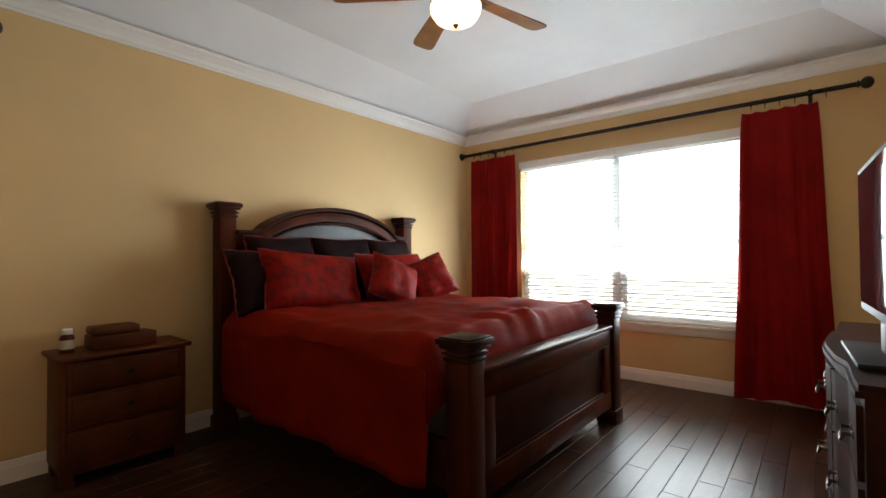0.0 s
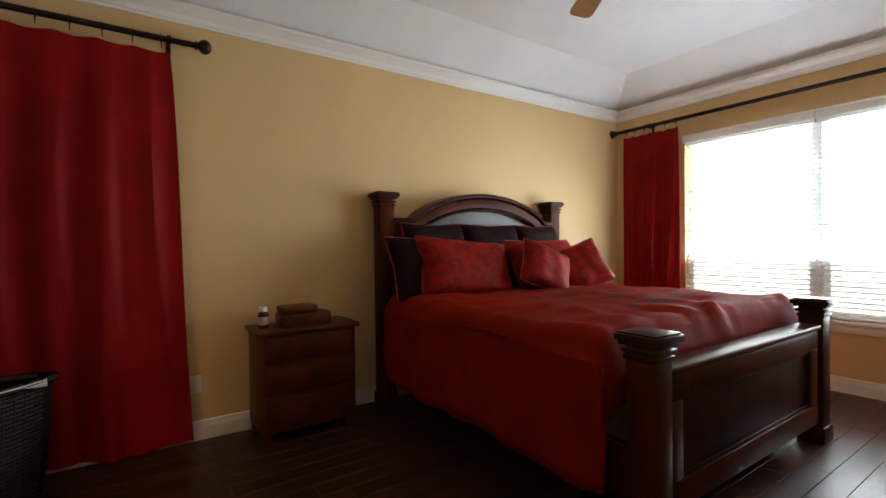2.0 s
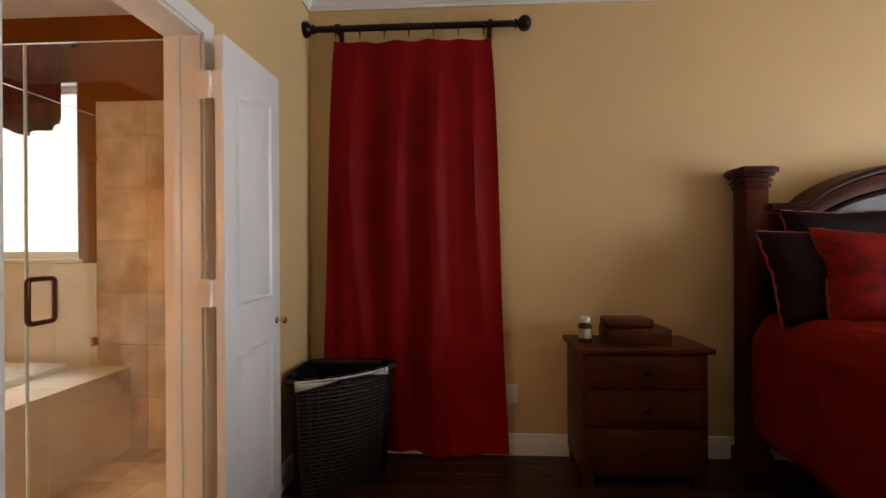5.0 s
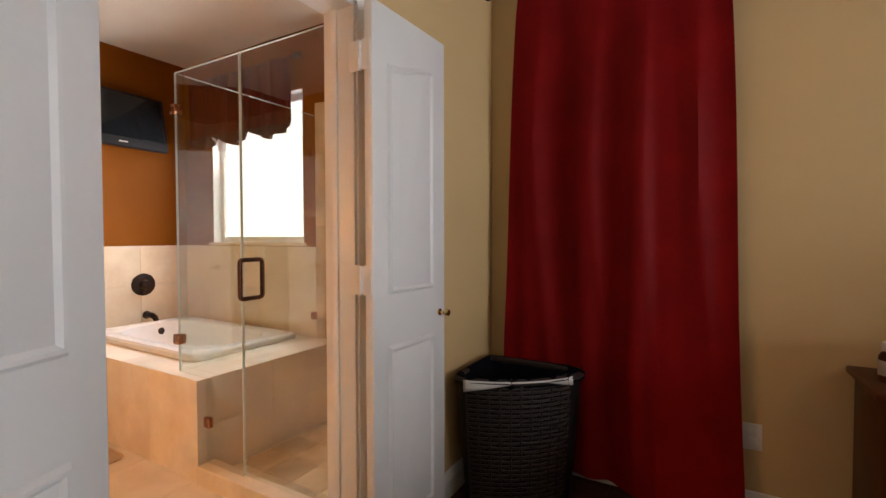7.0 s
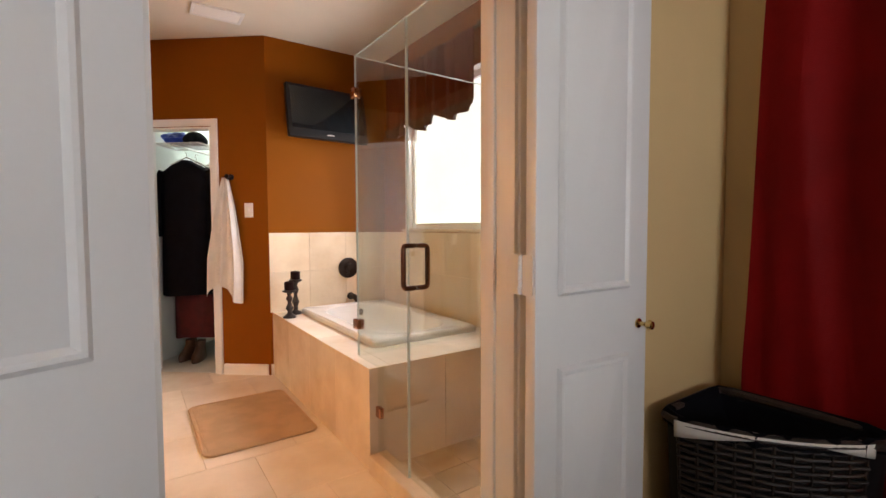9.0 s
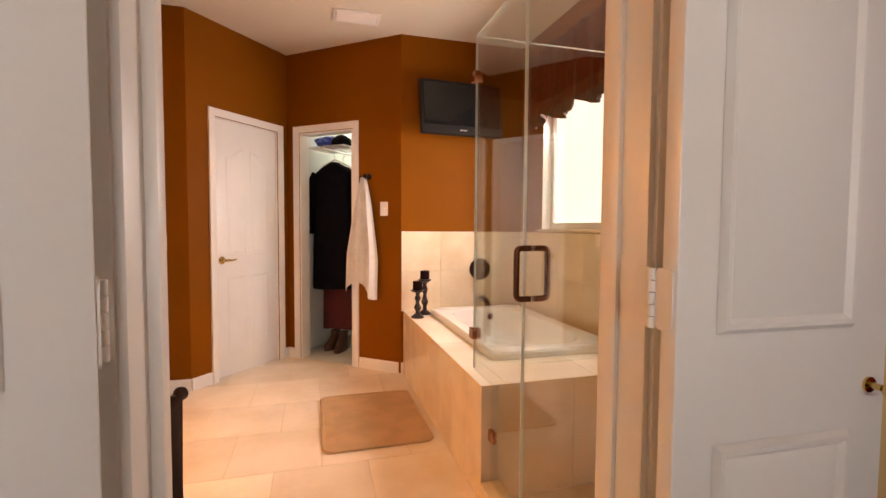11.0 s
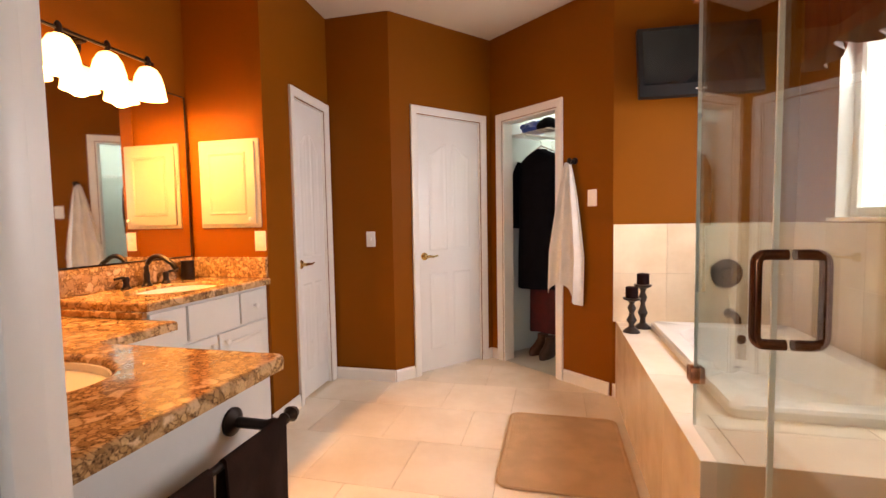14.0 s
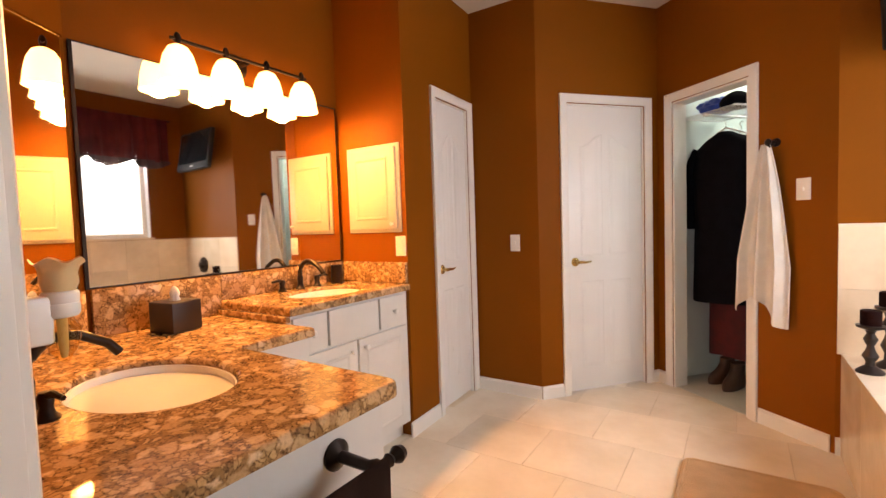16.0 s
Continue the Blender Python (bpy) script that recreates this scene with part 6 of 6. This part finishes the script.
# towel bar on the vanity end, with two brown towels
bar = thing("towel_bar", (0, 0, 0), "dark bronze towel bar on the white vanity end", "towel bar")
BZ, BX = 0.718, -1.57
bm = bmesh.new()
lathe(bm, [(0.009, 0.0), (0.009, 0.56)], 12, pose(BX, -0.98, BZ, 90))
part("rail", bm, IRON, bar)
for y in (-1.50, -1.02):
    bm = bmesh.new()
    lathe(bm, [(0.036, 0), (0.036, 0.006), (0.026, 0.014), (0.014, 0.02), (0.013, 0.10), (0.020, 0.118), (0.018, 0.130), (0.010, 0.138)], 18, pose(-1.446, y, BZ, 0, -90, 0))
    part("mount", bm, IRON, bar)
bm = bmesh.new()
lathe(bm, [(0.010, 0), (0.016, 0.010), (0.010, 0.020), (0.014, 0.026), (0.021, 0.040), (0.016, 0.056), (0.005, 0.062)], 14, pose(BX, -1.530, BZ, 90))
part("finial", bm, IRON, bar)


def hung_towel(y0, y1, drop, back, mat, label, seed):
    bm = bmesh.new()
    prof = [(0.0095, -back + back * i / 6) for i in range(7)] + [(0.0092 * math.cos(a), 0.0092 * math.sin(a)) for a in (k * math.pi / 8 for k in range(1, 8))] + [(-0.0095 - 0.010 * i / 16, -drop * i / 16) for i in range(17)]
    n = 20
    sides = []
    for off in (0.0, 0.008):
        g = []
        for i in range(n + 1):
            u = i / n
            row = []
            for k, (o, h) in enumerate(prof):
                wob = 0.010 * math.sin(u * 11 + seed) * min(1, abs(h) * 4)
                s = 1 if o >= 0 and h < 0 else -1
                row.append(bm.verts.new((BX + o + s * off * 0.9 + (wob if s < 0 else 0), y0 + (y1 - y0) * u, BZ + h + (off if h > 0 else 0))))
            g.append(row)
        sides.append(g)
    for q, g in enumerate(sides):
        for i in range(n):
            for k in range(len(prof) - 1):
                f = (g[i][k], g[i][k + 1], g[i + 1][k + 1], g[i + 1][k])
                bm.faces.new(f if q else f[::-1])
    a, b = sides
    for i in range(n):
        for k in (0, len(prof) - 1):
            bm.faces.new((a[i][k], a[i + 1][k], b[i + 1][k], b[i][k]))
    for k in range(len(prof) - 1):
        for i in (0, n):
            bm.faces.new((a[i][k], b[i][k], b[i][k + 1], a[i][k + 1]))
    return one("hand_towel", bm, mat, label, "towel")


hung_towel(-1.525, -1.31, 0.60, 0.5, BROWN_TOWEL, "dark brown terry towel folded over the bar", 1)
hung_towel(-1.27, -1.03, 0.66, 0.5, BROWN_TOWEL, "dark brown terry towel folded over the bar", 3)

# ---- closet contents ----
cl = thing("closet_shelf", mc, "white wire closet shelf with hanging rod", "shelf")
bm = bmesh.new()
for y in (-1.85, -1.55):
    tube(bm, [(0.12, y, 1.86), (1.15, y, 1.86)], 0.005, 6)
for k in range(35):
    x = 0.13 + k * 0.03
    tube(bm, [(x, -1.86, 1.863), (x, -1.54, 1.863), (x, -1.54, 1.835)], 0.0022, 5)
part("wire_deck", bm, TRIM, cl)
bm = bmesh.new()
for x in (0.70, 1.14):
    tube(bm, [(x, -0.55, 1.95), (x, -0.16, 1.95)], 0.005, 6)
for k in range(14):
    y = -0.18 - k * 0.03
    tube(bm, [(0.68, y, 1.953), (1.15, y, 1.953), ], 0.0022, 5)
tube(bm, [(0.70, -0.56, 1.955), (1.15, -0.56, 1.955)], 0.005, 6)
tube(bm, [(0.70, -0.58, 1.94), (1.14, -0.60, 1.62)], 0.005, 6)
part("side_deck", bm, TRIM, cl)
bm = bmesh.new()
tube(bm, [(0.90, -0.13, 1.925), (0.90, -1.80, 1.925)], 0.010, 8)
part("hanging_rod", bm, TRIM, cl)


def garment(place, w, h, mat, label, seed, name="jacket"):
    """A coat on its hanger: shoulders, sleeves and hem as one hanging cloth body, local x across the shoulders."""
    root = thing(name, place, label, "clothes", "hanging clothes")
    bm = bmesh.new()
    n = 32
    rings = []
    rnd = random.Random(seed)
    for j, (f, z, d) in enumerate(((0.16, 0.0, 0.05), (0.30, -0.02, 0.07), (0.60, -0.05, 0.09), (0.90, -0.10, 0.10), (1.0, -0.16, 0.11), (1.02, -0.35, 0.12), (0.98, -0.60, 0.12), (1.0, -0.85, 0.13), (1.03, -h, 0.13), (0.96, -h, 0.11))):
        ring = []
        for i in range(n):
            a = 2 * math.pi * i / n
            fold = 1 + 0.10 * math.sin(5 * a + j * 0.25 + seed) * min(1, j / 5)
            ring.append(bm.verts.new((w / 2 * f * math.copysign(abs(math.cos(a)) ** 0.7, math.cos(a)), d * math.sin(a) * fold, z + 0.01 * math.sin(3 * a + seed) * (j > 6))))
        rings.append(ring)
    for a, b in zip(rings, rings[1:]):
        for i in range(n):
            bm.faces.new((a[i], a[(i + 1) % n], b[(i + 1) % n], b[i]))
    bm.faces.new(rings[0])
    bm.faces.new(rings[-1])
    part("cloth_body", bm, mat, root)
    for s in (-1, 1):
        bm = bmesh.new()
        tube(bm, [(s * w * 0.44, 0, -0.10), (s * w * 0.53, 0.02, -0.22), (s * w * 0.555, 0.03, -0.45), (s * w * 0.54, 0.04, -0.68)], [0.05, 0.06, 0.055, 0.045], 12)
        part("sleeve", bm, mat, root)
    bm = bmesh.new()
    tube(bm, [(-w * 0.3, 0, -0.03), (0, 0, 0.03), (w * 0.3, 0, -0.03)], 0.006, 6)
    tube(bm, [(0, 0, 0.03), (0, 0, 0.06), (0.015, 0, 0.085), (0.0, 0, 0.105), (-0.018, 0, 0.095)], 0.003, 6)
    part("hanger", bm, LINEN, root, "white plastic hanger")


MAROON = material("maroon_cotton", (0.09, 0.012, 0.014), 0.9, vary=0.3, scale=12, grain=300)
garment(mc @ pose(0.91, -0.34, 1.82, 0, 0, 4), 0.46, 1.20, BLACKCLOTH, "black zip jacket hanging on a white hanger", 1)
for i, (y, mat) in enumerate(((-0.66, BLACKCLOTH), (-0.80, MAROON), (-0.95, BLACKCLOTH), (-1.12, DARKCLOTH), (-1.30, BLACKCLOTH))):
    garment(mc @ pose(0.88 + 0.02 * (i % 2), y, 1.80, 0, 0, 4 * (i % 3) - 4), 0.46, 1.20 + 0.30 * (i == 1) + 0.05 * (i % 3), mat, "dark garment hanging on the closet rod", 5 + i, "shirt")
garment(mc @ pose(0.92, -0.50, 1.80, 0, 0, 3), 0.44, 1.60, MAROON, "long maroon robe hanging behind the jacket", 15, "robe")
bag = thing("blue_bag", mc @ pose(0.99, -0.36, 1.957), "crumpled bright blue bag on the closet shelf", "bag")
bm = bmesh.new()
vs = bmesh.ops.create_icosphere(bm, subdivisions=4, radius=1)["verts"]
for v in vs:
    k = 1 + 0.28 * noise.noise(v.co * 2.3)
    v.co = Vector((v.co.x * 0.13 * k, v.co.y * 0.11 * k, (v.co.z + 1) * 0.055 * k))
part("sack", bm, material("blue_plastic", (0.02, 0.07, 0.55), 0.35, vary=0.2), bag)
hat = thing("dark_cap", mc @ pose(0.80, -0.30, 1.957), "dark cap on the closet shelf", "cap")
bm = bmesh.new()
vs = bmesh.ops.create_icosphere(bm, subdivisions=3, radius=1)["verts"]
for v in vs:
    k = 1 + 0.15 * noise.noise(v.co * 1.7)
    v.co = Vector((v.co.x * 0.10 * k, v.co.y * 0.10 * k, max(v.co.z, -0.1) * 0.10 + 0.012))
part("crown", bm, BLACKCLOTH, hat)
for i, (x, y, r) in enumerate(((0.86, -0.36, 15), (0.99, -0.40, 5))):
    sh = thing("boot", mc @ pose(x, y, 0.004, 0, 0, r), "brown leather boot on the closet floor", "shoe", "closet shoes")
    bm = bmesh.new()
    n = 20
    rings = []
    for f, z, w, l in ((0.0, 0.0, 0.045, 0.14), (0.0, 0.03, 0.050, 0.145), (0.0, 0.06, 0.048, 0.13), (-0.03, 0.09, 0.042, 0.095), (-0.05, 0.13, 0.040, 0.062), (-0.055, 0.17, 0.044, 0.06)):
        rings.append([bm.verts.new((w * math.cos(2 * math.pi * k / n), f + l * math.sin(2 * math.pi * k / n), z)) for k in range(n)])
    for a, b in zip(rings, rings[1:]):
        for k in range(n):
            bm.faces.new((a[k], a[(k + 1) % n], b[(k + 1) % n], b[k]))
    bm.faces.new(rings[0][::-1])
    bm.faces.new(rings[-1])
    part("upper", bm, material("brown_leather", (0.07, 0.03, 0.016), 0.5) if "brown_leather" not in bpy.data.materials else bpy.data.materials["brown_leather"], sh)
lm = thing("closet_light", mc @ Matrix.Translation((0.62, -1.35, BCEIL)), "white dome closet ceiling light, lit", "ceiling light")
bm = bmesh.new()
lathe(bm, [(0.03, -0.085), (0.09, -0.075), (0.13, -0.045), (0.14, -0.012), (0.14, -0.001)], 24)
part("dome", bm, glowing("lit_closet_dome", (0.92, 1.0, 0.97), 3.0), lm, "glowing white dome")

# ---- tiles and planks ----


def piece(bm_size, mat, bevel, cache={}):
    key = (tuple(round(v, 4) for v in bm_size), mat.name)
    if key not in cache:
        sx, sy, sz = bm_size
        b = min(bevel, sz * 0.45)
        bm = bmesh.new()
        lo = [bm.verts.new((x, y, 0)) for x, y in ((-sx / 2, -sy / 2), (sx / 2, -sy / 2), (sx / 2, sy / 2), (-sx / 2, sy / 2))]
        mid = [bm.verts.new((v.co.x, v.co.y, sz - b)) for v in lo]
        hi = [bm.verts.new((v.co.x - math.copysign(b, v.co.x), v.co.y - math.copysign(b, v.co.y), sz)) for v in lo]
        bm.faces.new(hi)
        for i in range(4):
            j = (i + 1) % 4
            bm.faces.new((lo[i], lo[j], mid[j], mid[i]))
            bm.faces.new((mid[i], mid[j], hi[j], hi[i]))
        cache[key] = finish("piece", bm, mat, False)
    return cache[key]


def tile_field(parent, m, u0, u1, v0, v1, su, sv, thick, mat, name="tile", gap=0.004, stagger=0.0, skip=None, u_off=0.0, v_off=0.0):
    """Rectangular pieces over local x (u) and y (v), lying on z = 0 of the frame m."""
    row = 0
    v = v0 - v_off
    while v < v1 - 0.01:
        a0, a1 = max(v, v0), min(v + sv, v1)
        u = u0 - u_off - (stagger * su if row % 2 else 0)
        while u < u1 - 0.01:
            b0, b1 = max(u, u0), min(u + su, u1)
            if b1 - b0 > 0.012 and a1 - a0 > 0.012 and not (skip and skip((b0 + b1) / 2, (a0 + a1) / 2)):
                ob = new(name, piece((b1 - b0 - gap, a1 - a0 - gap, thick), mat, 0.0012))
                ob.parent = parent
                ob.matrix_basis = m @ Matrix.Translation(((b0 + b1) / 2, (a0 + a1) / 2, 0))
            u += su
        v += sv
        row += 1


# wood planks run along y
rnd = random.Random(9)
x = WX
while x < EX - 0.02:
    w = min(0.127, EX - x)
    y = SY - 0.08 - rnd.uniform(0, 1.0)
    while y < NY:
        ln = rnd.choice((0.9, 1.2, 1.5))
        a, b = max(y, SY - 0.08), min(y + ln, NY)
        if b - a > 0.02:
            ob = new("plank", piece((w - 0.0018, b - a - 0.0018, 0.012), PLANK, 0.0016))
            ob.parent = floor
            ob.matrix_basis = Matrix.Translation((x + w / 2, (a + b) / 2, -0.012 + rnd.uniform(0, 0.0007)))
        y += ln
    x += 0.127
# bathroom floor
def in_wall(px, py):
    return (px < GX - 0.05 and py > DY) or (px < DX - 0.25 and py < DY - 0.2) or (px > -0.45 and py < -3.0) or (py < -3.95 and (px < -2.5 or px > -1.0))
tile_field(bath_floor, Matrix.Translation((0, 0, -0.012)), -2.70, EXB, -4.62, BN + 0.055, 0.46, 0.46, 0.012, FLOOR_LIT_LEDGE_TILE, "floor_tile", 0.0022, 0.5, in_wall, 0.2, 0.1)
tile_field(bath_floor, Matrix.Translation((0, 0, -0.012)), WX, GX - 0.05, DY, BN, 0.20, 0.20, 0.012, SHOWER_TILE, "shower_tile", 0.004)
# deck faces and top
tile_field(deck, pose(DX - 0.010, 0, 0, 90, 0, 90), BS, DY, 0.0, DECK, 0.46, 0.52, 0.010, TRAVERTINE, "tile", 0.0014)
tile_field(deck, pose(0, DY - 0.010, 0, 90, 0, 180), -DX, -WX, 0.0, DECK, 0.46, 0.52, 0.010, TRAVERTINE, "tile", 0.0014)
# ledge takes the paler floor tile: window light on it put into the colour
for u0, u1, v0, v1 in ((WX, DX, BS, RY0 - 0.012), (WX, DX, RY1 + 0.012, DY), (RX1 + 0.012, DX, RY0 - 0.012, RY1 + 0.012), (WX, RX0 - 0.012, RY0 - 0.012, RY1 + 0.012)):
    tile_field(deck, Matrix.Translation((0, 0, DECK - 0.011)), u0, u1, v0, v1, 0.46, 0.46, 0.011, FLOOR_LIT_LEDGE_TILE, "tile", 0.0014)
# wainscot on the tub walls and full-height shower tile
ws = thing("tile_wainscot", (0, 0, 0), "travertine wall tile round tub and shower", "wall tile", kind="structure")
tile_field(ws, pose(0, BS + 0.001, 0, 90, 0, 180), 2.632, -WX, DECK, 1.175, 0.33, 0.33, 0.010, TRAVERTINE, "tile", 0.0008)
tile_field(ws, pose(WX + 0.001, 0, 0, 90, 0, 90), BS + 0.01, GY0, DECK, 1.175, 0.33, 0.33, 0.010, TRAVERTINE, "tile", 0.0008)
tile_field(ws, pose(WX + 0.001, 0, 0, 90, 0, 90), GY0, BN, 0.0, 2.20, 0.33, 0.33, 0.010, SHOWER_TILE, "tile", 0.0014, skip=lambda u, v: u < WIN_Y1 + 0.02 and v > WIN_Z0)
tile_field(ws, pose(0, BN - 0.001, 0, 90, 0, 0), WX + 0.011, GX - 0.0, 0.0, 2.20, 0.33, 0.33, 0.010, SHOWER_TILE, "tile", 0.0014)
